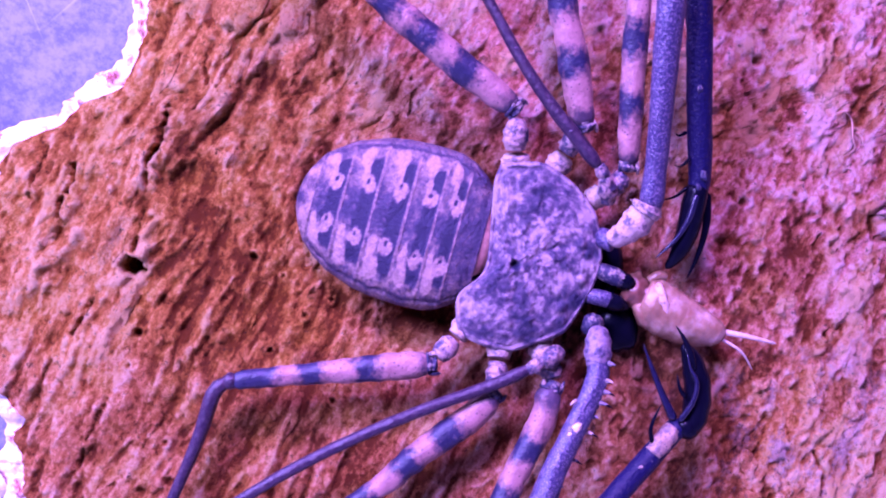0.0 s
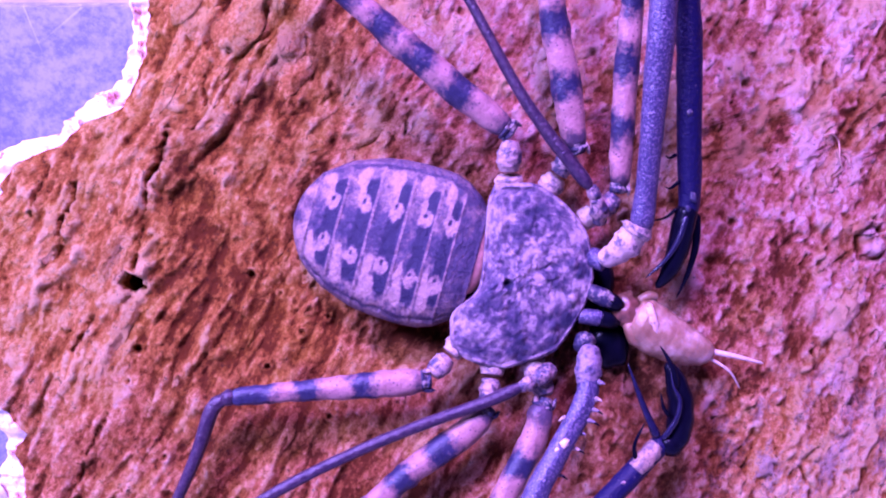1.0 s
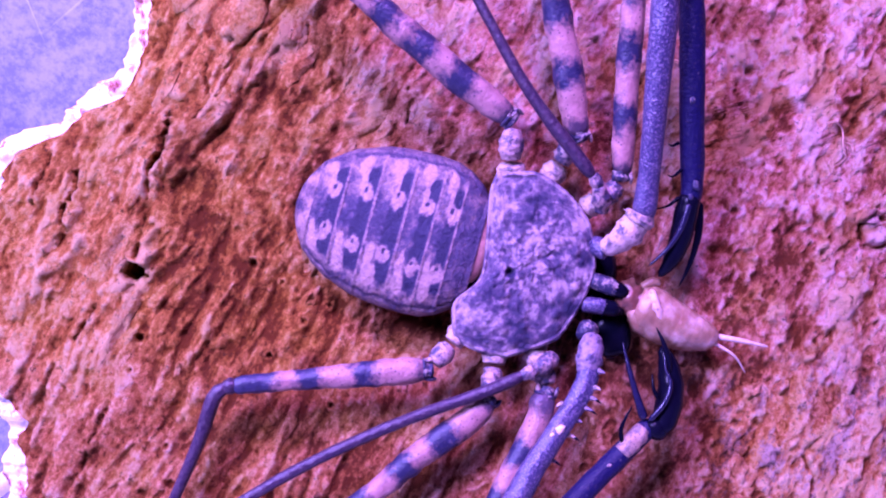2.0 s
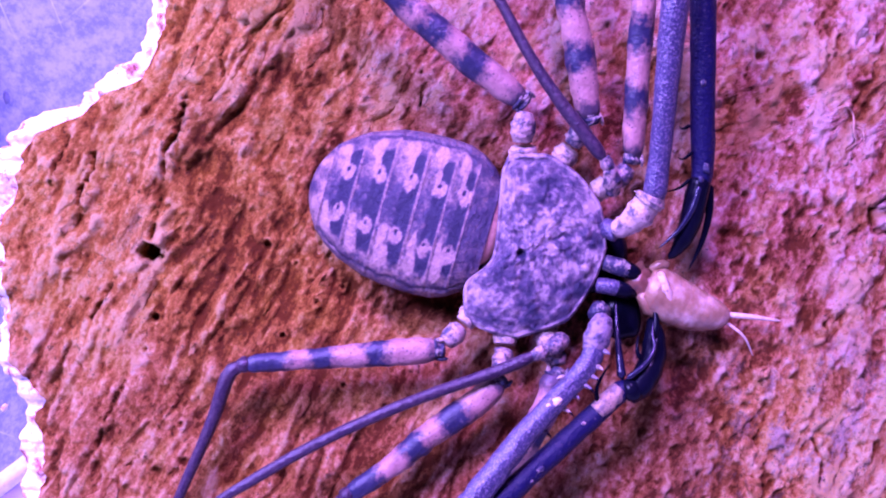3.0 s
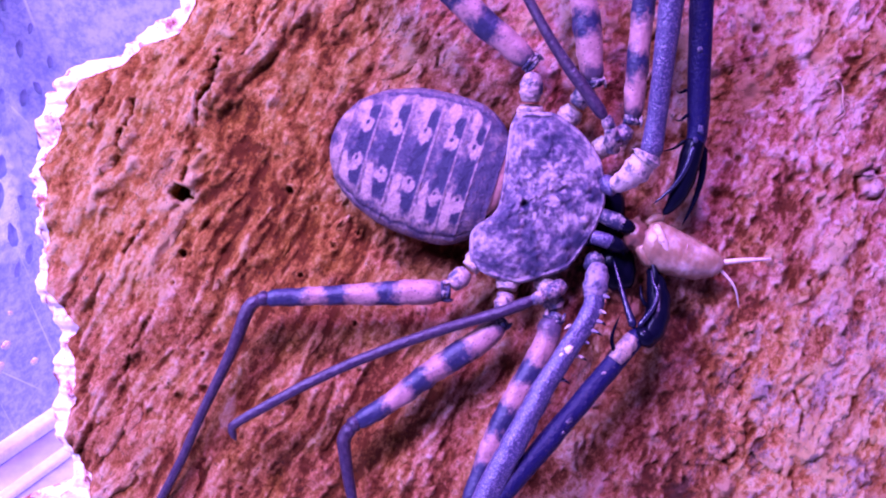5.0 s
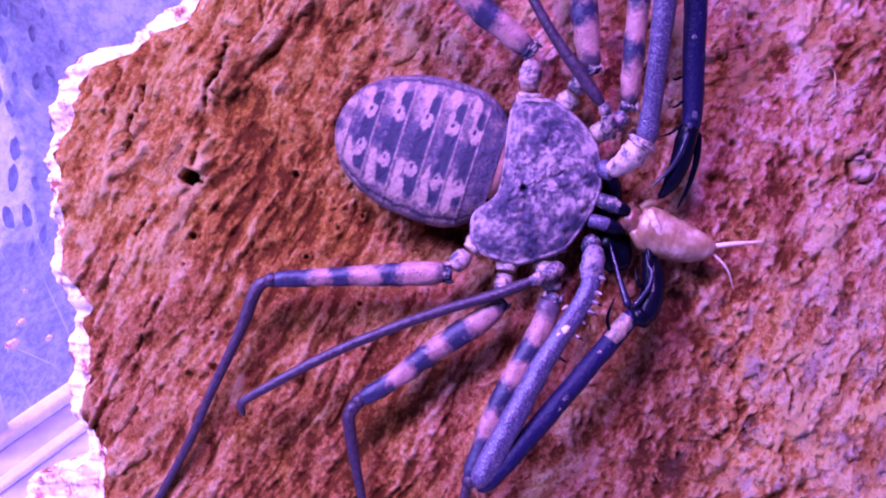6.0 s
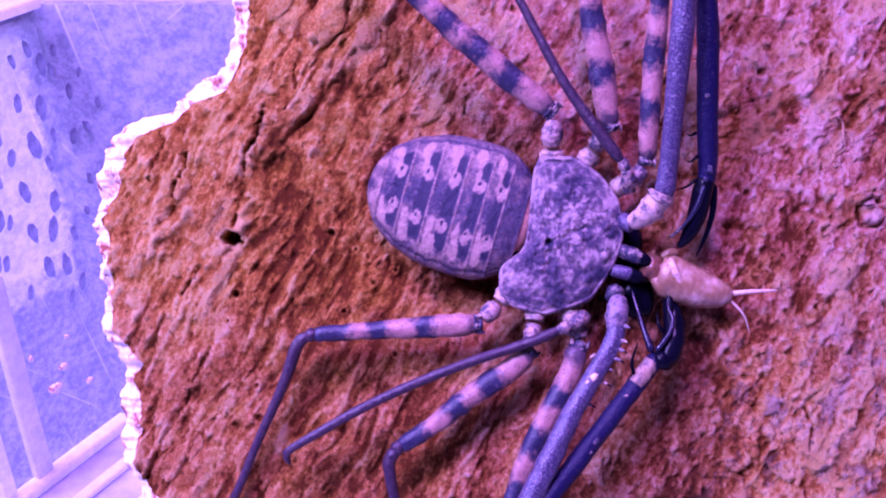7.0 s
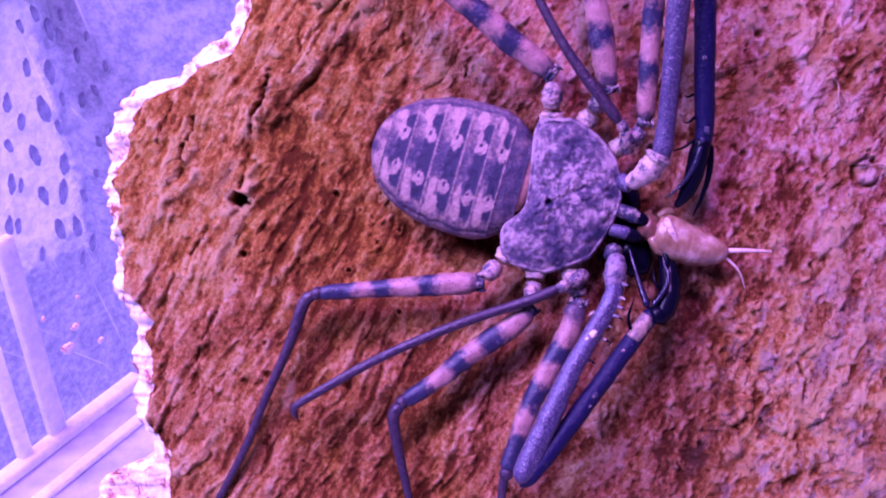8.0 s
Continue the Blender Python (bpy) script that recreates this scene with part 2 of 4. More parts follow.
    me.polygons.foreach_set("use_smooth", [smooth] * len(me.polygons))
    if slots is not None:
        me.polygons.foreach_set("material_index", slots)
    me.update()
    return me


def part(name, me, parent, label=""):
    ob = new(name, me)
    ob.parent = parent
    return tagged(ob, label)


def thing(name, label, category, matrix=None, me=None, group="", kind=""):
    ob = new(name, me)
    if matrix is not None:
        ob.matrix_basis = matrix
    return tagged(ob, label, category, group, kind)


def spline(points, count):
    """Catmull-Rom through the points, evenly sampled by length, as count points."""
    p = np.asarray(points, float)
    if len(p) == 2:
        return p[0] + (p[1] - p[0]) * np.linspace(0, 1, count)[:, None]
    q = np.vstack([2 * p[0] - p[1], p, 2 * p[-1] - p[-2]])
    out = []
    for i in range(len(p) - 1):
        t = np.linspace(0, 1, 24, endpoint=False)[:, None]
        a, b, c, d = q[i : i + 4]
        out.append(0.5 * (2 * b + (c - a) * t + (2 * a - 5 * b + 4 * c - d) * t**2 + (3 * b - a - 3 * c + d) * t**3))
    out = np.vstack(out + [p[-1:]])
    run = np.r_[0, np.cumsum(np.linalg.norm(np.diff(out, axis=0), axis=1))]
    at = np.linspace(0, run[-1], count)
    return np.stack([np.interp(at, run, out[:, k]) for k in range(3)], 1)


def tube(name, points, radii, mat, rings=26, sides=14, flat=1.0, rough=0.04, seed=0, taper=(1, 1)):
    """A rounded, slightly uneven limb along points; radii are spread evenly over its length."""
    mid = spline(points, rings)
    r = np.interp(np.linspace(0, 1, rings), np.linspace(0, 1, len(radii)), radii)
    s = np.linspace(0, 1, rings)
    ends = np.sqrt(np.clip(1 - (1 - np.clip(s / 0.07, 0, 1)) ** 2, 0, 1)) * taper[0] + 1 - taper[0]
    ends = ends * (np.sqrt(np.clip(1 - (1 - np.clip((1 - s) / 0.05, 0, 1)) ** 2, 0, 1)) * taper[1] + 1 - taper[1])
    r = r * np.maximum(ends, 0.12)
    tangent = np.gradient(mid, axis=0)
    tangent /= np.linalg.norm(tangent, axis=1, keepdims=True)
    side = np.cross(tangent, (0.0, -1.0, 0.0))
    side /= np.linalg.norm(side, axis=1, keepdims=True) + 1e-9
    up = np.cross(side, tangent)
    a = np.linspace(0, 2 * math.pi, sides, endpoint=False)
    wob = 1 + rough * fbm(np.outer(s, np.ones(sides)) * rings / 3 + seed, np.cos(a)[None] * 2 + np.sin(a)[None] + seed, seed, 3)
    ring = mid[:, None] + (r[:, None] * wob)[..., None] * (np.cos(a)[None, :, None] * side[:, None] + flat * np.sin(a)[None, :, None] * up[:, None])
    verts = ring.reshape(-1, 3)
    faces = [(i * sides + j, i * sides + (j + 1) % sides, (i + 1) * sides + (j + 1) % sides, (i + 1) * sides + j) for i in range(rings - 1) for j in range(sides)]
    faces += [tuple(range(sides))[::-1], tuple(range((rings - 1) * sides, rings * sides))]
    return mesh_of(name, verts, faces, mat, {"along": np.repeat(s, sides)})


def blob(name, centre, size, mat, turn=0.0, rough=0.08, seed=0, u=16, v=10):
    """A lumpy ellipsoid; turn in degrees about the bark's outward axis."""
    th, ph = np.meshgrid(np.linspace(0, 2 * math.pi, u, endpoint=False), np.linspace(0, math.pi, v))
    p = np.stack([np.sin(ph) * np.cos(th), np.sin(ph) * np.sin(th), np.cos(ph)], -1)
    p = p * (1 + rough * fbm(p[..., 0] * 2 + seed, p[..., 2] * 2 + p[..., 1], seed, 3))[..., None] * np.array(size)
    c, s = math.cos(radians(turn)), math.sin(radians(turn))
    x, z = p[..., 0] * c - p[..., 2] * s, p[..., 0] * s + p[..., 2] * c
    verts = np.stack([x, p[..., 1], z], -1).reshape(-1, 3) + np.array(centre)
    faces = [(i * u + j, (i + 1) * u + j, (i + 1) * u + (j + 1) % u, i * u + (j + 1) % u) for i in range(v - 1) for j in range(u)]
    return mesh_of(name, verts, faces, mat)


# ------------------------------------------------------------ bark
OUTER = [(-101, -45), (-60, -50), (-46, -54.5), (-42.8, -53.2), (-39.9, -52.4), (-38.7, -49.8), (-37.4, -46.1), (-36.2, -45), (-33.1, -46.7), (-31.6, -48.2), (-28.5, -48.6), (-23.9, -48.8), (-20.8, -48.3),
         (-17.8, -48.5), (-16.2, -49.8), (-13.2, -51.2), (-10.9, -51.4), (-8.6, -50.8), (-6.3, -51.4), (-4, -51.8), (-1.7, -51.9), (-0.2, -52.7), (2.1, -52.5), (5.9, -51.9), (9.7, -51.1), (11.6, -50.4),
         (14.1, -45.7), (15, -42.1), (17.3, -40.2), (19.4, -38.5), (19.8, -36.7), (21.7, -35.4), (24.7, -34.5), (29.5, -34.1), (36, -31), (50, -28), (80, -25), (116, -30)]
INNER = [(-101, -42), (-60, -43), (-42.2, -42.8), (-39, -42.8), (-35.9, -43.2), (-34.4, -44.8), (-31.4, -46.1), (-28.3, -45.8), (-26.7, -45.2), (-23.7, -45.2), (-20.7, -46.7), (-18.3, -45.3), (-16.1, -47.5),
         (-13.1, -49.4), (-10, -49.8), (-7, -49.7), (-4, -50.2), (-1.7, -50), (0.5, -51.2), (1.7, -50), (3.6, -48.9), (6.6, -48.3), (8.9, -47.5), (11.1, -46.3), (12.2, -44.4), (13.4, -41), (15.6, -39.5),
         (17.1, -35.3), (18.6, -34.4), (20.8, -33.4), (24.5, -32.3), (29.5, -32), (36, -29), (50, -26), (80, -23), (116, -28)]
CRACKS = [  # points on the face, half width, depth
    ([(-29.5, 15.2), (-29.9, 13), (-30.5, 11.0), (-31.6, 9.6)], 0.36, 1.6),
    ([(-31.7, 9.6), (-31.9, 6.7), (-32.4, 3.7), (-33.4, -0.4)], 0.22, 0.8),
    ([(-18.5, 27.8), (-19.2, 26.2), (-20.3, 25.0), (-22.7, 23.7)], 0.38, 1.5),
    ([(-39.6, 9.3), (-40.0, 7.0), (-41.1, 5.1), (-41.3, 3.3), (-40.1, 2.3)], 0.22, 1.0),
    ([(-37.2, -4.6), (-38.6, -7.3), (-39.9, -9.2)], 0.25, 0.9),
    ([(-24.9, 22.3), (-25.6, 20.1), (-25.2, 17.2), (-26.7, 15.0)], 0.18, 0.6),
    ([(-42.5, 11), (-44, 7.5), (-44.6, 5.5)], 0.22, 0.7),
    ([(-3.5, 18.5), (-3.3, 16.5), (-3.6, 14.8)], 0.2, 0.6),
    ([(32.8, 16.8), (33.6, 15.6), (33.2, 14.6)], 0.2, 0.5),
    ([(-36, -16), (-38.5, -21), (-39.5, -24.5)], 0.25, 0.6),
    ([(40, -22), (41, -24), (40.6, -27)], 0.3, 0.8),
]
STEP = [(-9, 31), (-13.2, 26.5), (-17, 23.4), (-20, 19.6), (-22, 16.8), (-26, 14), (-28, 10)]
WELTS = [  # raised, scuffed strips: points on the face, half width, height
    ([(-33.1, 11.9), (-33.9, 8.2), (-35.4, 4.4), (-36.9, 1.4)], 1.3, 0.7),
    ([(-30.9, 8.0), (-31.1, 5.2), (-31.4, 4.0)], 0.45, 0.9),
    ([(-31.0, 2.6), (-31.9, 0.9), (-32.3, -0.5)], 0.75, 0.9),
    ([(-34.2, 3.9), (-32.9, 3.6)], 0.6, 0.7),
    ([(-41.1, 11.1), (-41.5, 7.4), (-42.3, 4.4)], 0.9, 0.7),
    ([(-39.3, 1.6), (-40.7, 0.6), (-43.0, -1.7)], 0.8, 0.7),
    ([(-28.2, 14.2), (-27.4, 13.0)], 0.6, 0.6),
    ([(-30.3, 17.9), (-29.0, 17.5), (-28.2, 17.4)], 0.4, 0.7),
    ([(-24.0, 21.0), (-24.4, 18.4), (-25.6, 15.6)], 0.9, 0.6),
    ([(-38.0, -12), (-40.5, -17), (-42, -21)], 0.9, 0.5),
    ([(-31, -17), (-33.4, -22), (-35.5, -27)], 0.9, 0.5),
    ([(33.2, 22), (35.5, 17.8), (38.5, 19.5)], 1.6, 0.5),
    ([(41, 20), (42.5, 15.5), (40.5, 10)], 2.0, 0.6),
    ([(37.5, 8), (36, 3), (34.5, -1)], 1.7, 0.6),
    ([(35.5, -22), (33.6, -24), (33.0, -29)], 1.0, 0.6),
    ([(45, -24), (42, -29), (39.5, -34)], 1.8, 0.5),
]
PITS = [(-33.5, -1.8, 1.05, 6.5), (33.8, 20.2, 0.55, 1.6), (32.5, -18.3, 0.5, 1.4), (30.1, -15.1, 0.55, 0.9), (32.3, 5, 0.45, 1.0), (-20.7, -0.8, 0.6, 0.7), (-14.2, -4.8, 0.5, 0.7), (-33.9, -12.4, 0.4, 0.9),
        (-32.7, -9.1, 0.7, 1.1), (2.5, 28.0, 0.5, 1.0), (35.0, -13, 0.3, 0.6), (30.5, 12, 0.35, 0.5), (-13.6, -2.0, 0.35, 0.5), (33, 7.2, 0.35, 0.8), (-29.5, -25, 0.5, 0.8), (26.8, -35, 0.5, 1.0)]


SCARS = [(random.Random(9 * n).uniform(-46, 56), random.Random(9 * n + 1).uniform(-48, 31), random.Random(9 * n + 2).uniform(0.18, 0.48), random.Random(9 * n + 3).uniform(0.15, 0.45)) for n in range(44)]

RINGS = [(-14.2, -4.7, 0.55), (-12.3, -5.6, 0.45), (-15.1, -7.3, 0.5), (-20.6, -0.7, 0.6), (-32.9, -9.1, 0.6), (-17.5, -2.9, 0.4), (-10.7, -9.0, 0.4), (-29.8, -20.8, 0.55), (-11.9, -16.4, 0.5), (-18.7, -10.9, 0.45), (-33.8, -12.5, 0.4)]  # lenticels: small raised rings


def away_from(x, z, line):
    best = np.full(x.shape, 1e9)
    for (ax, az), (bx, bz) in zip(line, line[1:]):
        t = np.clip(((x - ax) * (bx - ax) + (z - az) * (bz - az)) / ((bx - ax) ** 2 + (bz - az) ** 2), 0, 1)
        best = np.minimum(best, np.hypot(x - ax - t * (bx - ax), z - az - t * (bz - az)))
    return best


def bark_plates(x, z, soft=0.0):
    """0 in the rusty gaps, 1 on the rubbed plates of the outer bark; long plates on the fibrous side, lumps on the
    other.
    """
    p, q = 0.47 * x + 0.88 * z, 0.88 * x - 0.47 * z
    q = q + 1.2 * fbm(x / 5, z / 5, 5, 3)
    side = ramp(x, -6, 20)
    n = (1 - side) * fbm(q / 2.0, p / 7.5, 121, 6) + side * fbm((0.9 * x - 0.45 * z) / 3.0, (0.45 * x + 0.9 * z) / 5.0, 123, 6)
    return ramp(n + 0.16 * ramp(x, 0, 30), -0.04 - soft, 0.07 + soft) * (0.65 + 0.35 * ramp(n, 0.0, 0.35))


def bark_depth(x, z, fine_only=False):
    """How far the bark's face lies behind y = 0, in millimetres, at places on it."""
    x, z = np.asarray(x, float), np.asarray(z, float)
    y = -0.3 + 4.0 * np.exp(-((x + 2) / 19) ** 2 - ((z - 1) / 15) ** 2) + 2.5 * ramp(x, 38, 62)
    p, q = 0.47 * x + 0.88 * z, 0.88 * x - 0.47 * z
    q = q + 1.4 * fbm(x / 9, z / 9, 5, 3)
    left = 1 - 0.6 * ramp(x, -2, 22)
    crevice = np.exp(-np.abs(fbm(q / 3.6, p / 16, 1, 4)) / 0.045) * ramp(fbm(x / 6, z / 6, 18, 3), -0.1, 0.3)
    ridges = np.minimum(np.abs(fbm(q / 3.6, p / 16, 1, 4)) * 2.4, 1.0) ** 0.7
    flakes = ramp(fbm(q / 5.0, p / 13, 3, 4), -0.08, 0.18) + 0.7 * ramp(fbm(q / 3.2, p / 8, 8, 3), 0.08, 0.32)
    h = left * (0.55 * ridges - 0.22 * crevice + 0.36 * fbm(q / 2.0, p / 6.0, 2, 4)) + 0.18 * flakes + 0.2 * bark_plates(x, z, 0.12) - 0.25 * gap_bark(x, z)
    h += 0.4 * fbm(x / 3.4, z / 3.4, 4, 4)
    wx, wz = x + 0.6 * fbm(x / 1.3, z / 1.3, 16, 2), z + 0.6 * fbm(x / 1.3, z / 1.3, 17, 2)
    h += 0.40 * fbm(wx / 1.4, wz / 1.9, 6, 5) + 0.15 * fbm(q / 0.5, p / 1.8, 12, 3) + 0.10 * fbm(wx / 0.45 + wz / 2, wz / 0.45, 13, 2)
    fluted = 0.8 * ramp(-z - 0.3 * x, -16, 2) + 0.2
    h += 0.30 * left * fluted * (1 - 2.4 * np.abs(fbm(q / 1.8, p / 8, 14, 3)))
    h += (0.25 + 0.38 * ramp(x, 2, 24)) * (np.abs(fbm(wx / 1.1, wz / 1.6, 15, 4)) - 0.2)
    lumps = fbm(x / 1.9, z / 2.2, 9, 3)
    h += (0.12 + 0.14 * ramp(x, 0, 25)) * ramp(lumps, 0.0, 0.5)
    if fine_only:
        return h
    # the long diagonal step by the flake
    d = away_from(x, z, STEP)
    uphill = ramp(-0.754 * (x + 19.5) + 0.656 * (z - 19.5) + 1.2 * fbm(x / 2.5, z / 2.5, 25, 3), -0.7, 0.9)
    h += (0.95 * uphill - 0.35) * np.exp(-((d / 5.5) ** 2)) * (0.9 + 0.3 * fbm(x / 3, z / 3, 26, 3))
    for line, half, high in WELTS:
        d = away_from(x + 0.3 * fbm(x / 0.9, z / 0.9, 27, 3), z + 0.3 * fbm(x / 0.9, z / 0.9, 28, 3), line)
        h += 0.6 * high * ramp(-d, -1.5 * half, -0.3 * half) * (0.85 + 0.4 * fbm(x / 1.2, z / 1.2, 29, 3))
    for line, half, deep in CRACKS:
        d = away_from(x, z, line) + 0.22 * fbm(x / 0.6, z / 0.6, 21, 3)
        wide = half * (0.55 + 0.8 * fbm(x / 1.1, z / 1.1, 23, 3))
        h -= deep * np.exp(-((d / np.maximum(wide, 0.06)) ** 2))
        h += 0.07 * np.exp(-(((d - 0.6) / 0.5) ** 2))
    # hollow under the animal
    h -= 3.0 * np.exp(-(((x + 2.5) / 6.5) ** 2) - ((z + 7.6) / 3.2) ** 2)
    knot = np.hypot(x - 48, z - 2.7) * (1 + 0.15 * fbm(x / 1.2, z / 1.2, 33, 2))
    h += 0.5 * np.exp(-((knot / 1.3) ** 4)) - 0.7 * np.exp(-(((knot - 1.75) / 0.28) ** 2))
    for px, pz, r, deep in PITS + SCARS:
        d = np.hypot((x - px) * 0.9, (z - pz) * 1.1) * (1 + 0.35 * fbm(x / 0.8, z / 0.8, 31, 2))
        h -= (deep if deep > 3 else 0.42 * deep) * np.exp(-((d / r) ** (8 if deep > 3 else 3)))
        h += 0.06 * np.exp(-(((d - 1.35 * r) / (0.3 * r)) ** 2))
    for rx, rz, r in RINGS:
        d = np.hypot(x - rx, z - rz) * (1 + 0.25 * fbm(x / 0.7, z / 0.7, 35, 2))
        h += 0.28 * np.exp(-(((d - r) / (0.3 * r)) ** 2)) - 0.35 * np.exp(-((d / (0.5 * r)) ** 4))
    return y - h + 0.6


def spread(start, fine_a, fine_b, end, step, coarse):
    return np.r_[np.arange(start, fine_a, coarse), np.arange(fine_a, fine_b, step), np.arange(fine_b, end, coarse), end]


def build_bark():
    zs = spread(-101, -58, 42, 116, 0.22, 1.8)
    inner = np.interp(zs, *np.array(INNER).T)
    outer = np.interp(zs, *np.array(OUTER).T)
    jag = 0.55 * fbm(zs / 1.3, zs * 0, 41, 4) + 0.8 * fbm(zs / 5, zs * 0, 43, 3)
    inner = inner + 0.7 * jag + 0.2 * fbm(zs / 0.6, zs * 0, 45, 3)
    outer = np.minimum(outer + 0.8 * fbm(zs / 2.2, zs * 0 + 5, 47, 4), inner - 0.35)
    cols = spread(0, 0.01, 106, 132, 0.22, 2.2)
    x = inner[:, None] + cols[None]
    z = zs[:, None] + 0 * x
    y = bark_depth(x, z)
    curl = np.exp(-cols / 2.5)
    y = y + 0.7 * curl[None] * (1 + fbm(x / 2, z / 2, 49, 3))
    front = np.stack([x, y, z], -1)
    n = 11
    w = np.linspace(1, 0, n)[:-1]
    rx = inner[:, None] + (outer - inner)[:, None] * w[None]
    rz = zs[:, None] + 0 * rx
    drop = 1.6 * w[None] ** 1.6
    ry = y[:, :1] + 0.25 + drop + 1.5 * fbm(rx / 1.3 + rz / 4, rz / 2.6, 51, 4) * np.sin(math.pi * np.clip(w, 0, 1) * 0.5 + 0.3)[None]
    rx = rx + 0.35 * fbm(rx / 0.9, rz / 0.9, 53, 3)
    rim = np.stack([rx, ry, rz], -1)
    back_l = np.stack([outer + 0.9, rim[:, 0, 1] + 4.5, zs], -1)[:, None]
    back_r = np.stack([x[:, -1], y[:, -1] + 9, zs], -1)[:, None]
    slab = thing("bark", "rough orange-brown cork bark slab with a pale broken edge", "bark", BARK)
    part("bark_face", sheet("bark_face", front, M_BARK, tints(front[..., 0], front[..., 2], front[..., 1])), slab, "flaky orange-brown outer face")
    part("broken_edge", sheet("broken_edge", np.concatenate([back_r, back_l, rim, front[:, :1]], 1), M_EDGE), slab, "whitish crumbly broken edge")
    part("underside", sheet("underside", np.concatenate([front[:, -1:], back_r], 1), M_EDGE), slab)
    rng = random.Random(4)
    for n in range(90):
        cx, cz = rng.uniform(-47, 56), rng.uniform(-50, 32)
        cx = max(cx, float(np.interp(cz, *np.array(INNER).T)) + 4.5)
        long = rng.uniform(0.8, 3.4) * (0.7 if cx > 5 else 1.0)
        flake(slab, n, cx, cz, long * (0.6 if cx > 18 else 1.0), long * rng.uniform(0.25, 0.5) * (0.6 if cx > 18 else 1.0), rng.uniform(0.06, 0.2), rng.uniform(48, 76))
    flake(slab, 400, -21.5, 27.0, 4.2, 2.6, 0.8, 55)
    for n, (cx, cz, long, wide) in enumerate([(32.8, -23.2, 1.5, 0.9), (33.4, -27.0, 1.3, 0.8), (37.0, -30.0, 1.7, 0.6), (31.6, -29.5, 1.2, 0.7), (47.5, 4.5, 1.6, 0.7), (34.3, -14.4, 1.0, 0.6)]):
        flake(slab, 401 + n, cx, cz, long, wide, 0.42, 100 + 25 * n)
    for n, line in enumerate([[(42.9, 14.8), (43.9, 13.9), (43.8, 12.0), (44.3, 10.8), (42.9, 9.8)], [(41.9, 14.4), (42.8, 14.7), (43.6, 14.2)], [(44.2, 12.6), (45.0, 12.2), (45.2, 11.2)],
                              [(48.2, 3.6), (49.6, 3.9), (50.6, 3.4)]]):
        at = np.array(line)
        deep = bark_depth(at[:, 0], at[:, 1]) - np.array([0.05, 0.35, 0.4, 0.3, 0.1])[: len(line)]
        part("bark_fibre", tube("bark_fibre", [(a, d, b) for (a, b), d in zip(line, deep)], [0.06, 0.09, 0.05], M_STRAW, 14, 7, 1, 0.15, n), slab, "thin pale fibre")


def sheet(name, grid, mat, values=None):
    """A mesh from rows of points."""
    rows, width = grid.shape[:2]
    i, j = np.meshgrid(np.arange(rows - 1), np.arange(width - 1), indexing="ij")
    quads = np.stack([i * width + j, i * width + j + 1, (i + 1) * width + j + 1, (i + 1) * width + j], -1).reshape(-1, 4)
    return mesh_of(name, grid.reshape(-1, 3), quads.tolist(), mat, values)


def box_mean(a, k):
    """The mean over a square of 2k+1 steps."""
    for axis in (0, 1):
        pad = [(0, 0), (0, 0)]
        pad[axis] = (k + 1, k)
        c = np.cumsum(np.pad(a, pad, mode="edge"), axis)
        c = np.take(c, np.arange(2 * k + 1, c.shape[axis]), axis) - np.take(c, np.arange(0, c.shape[axis] - 2 * k - 1), axis)
        a = c / (2 * k + 1)
    return a


def worn_and_lit_bark(x, z, y=None):
    """Where the rusty skin has rubbed off to paler bark: on the crests, and more of it away from the fibrous side. Lit
    crests, shaded hollows and lighter or darker areas are painted in as well.
    """
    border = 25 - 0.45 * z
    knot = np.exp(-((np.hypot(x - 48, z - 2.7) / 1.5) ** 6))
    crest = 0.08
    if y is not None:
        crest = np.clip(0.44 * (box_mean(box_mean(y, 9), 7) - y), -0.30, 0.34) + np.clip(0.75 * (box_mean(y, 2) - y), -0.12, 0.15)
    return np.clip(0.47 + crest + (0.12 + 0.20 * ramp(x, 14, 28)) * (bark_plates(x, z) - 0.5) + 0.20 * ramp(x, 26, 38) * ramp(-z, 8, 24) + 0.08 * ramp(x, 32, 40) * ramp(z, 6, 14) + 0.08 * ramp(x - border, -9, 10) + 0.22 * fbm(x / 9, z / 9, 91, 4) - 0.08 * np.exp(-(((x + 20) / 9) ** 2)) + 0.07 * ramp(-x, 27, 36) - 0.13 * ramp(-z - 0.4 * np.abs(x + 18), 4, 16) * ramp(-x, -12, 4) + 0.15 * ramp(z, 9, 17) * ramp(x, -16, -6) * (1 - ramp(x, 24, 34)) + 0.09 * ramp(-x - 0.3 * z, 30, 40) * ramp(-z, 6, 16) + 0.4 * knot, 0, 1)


def ruddy_bark(x, z):
    """1 where the bark is pinkish red, 0 where it is tan: the fibrous side and the foot of the slab."""
    mottled = 8 * fbm(x / 7, z / 7, 99, 4)
    return ramp(x + mottled, -20, 6) * (1 - 0.3 * ramp(mottled - z, 6, 26)) * (1 - 0.6 * ramp(x, 24, 36) * ramp(mottled - z, 6, 22)) + 0.35 * ramp(-z + mottled, 8, 20) * ramp(-x, 8, 16)


def stain_shade_bark(x, z):
    """A rusty brown stain that runs down beside the animal and along the step; below the animal its shade is painted
    in.
    """
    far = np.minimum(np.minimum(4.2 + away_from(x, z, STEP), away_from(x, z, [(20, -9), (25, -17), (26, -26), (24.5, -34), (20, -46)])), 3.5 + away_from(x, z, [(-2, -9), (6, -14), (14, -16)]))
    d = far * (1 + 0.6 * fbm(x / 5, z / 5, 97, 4))
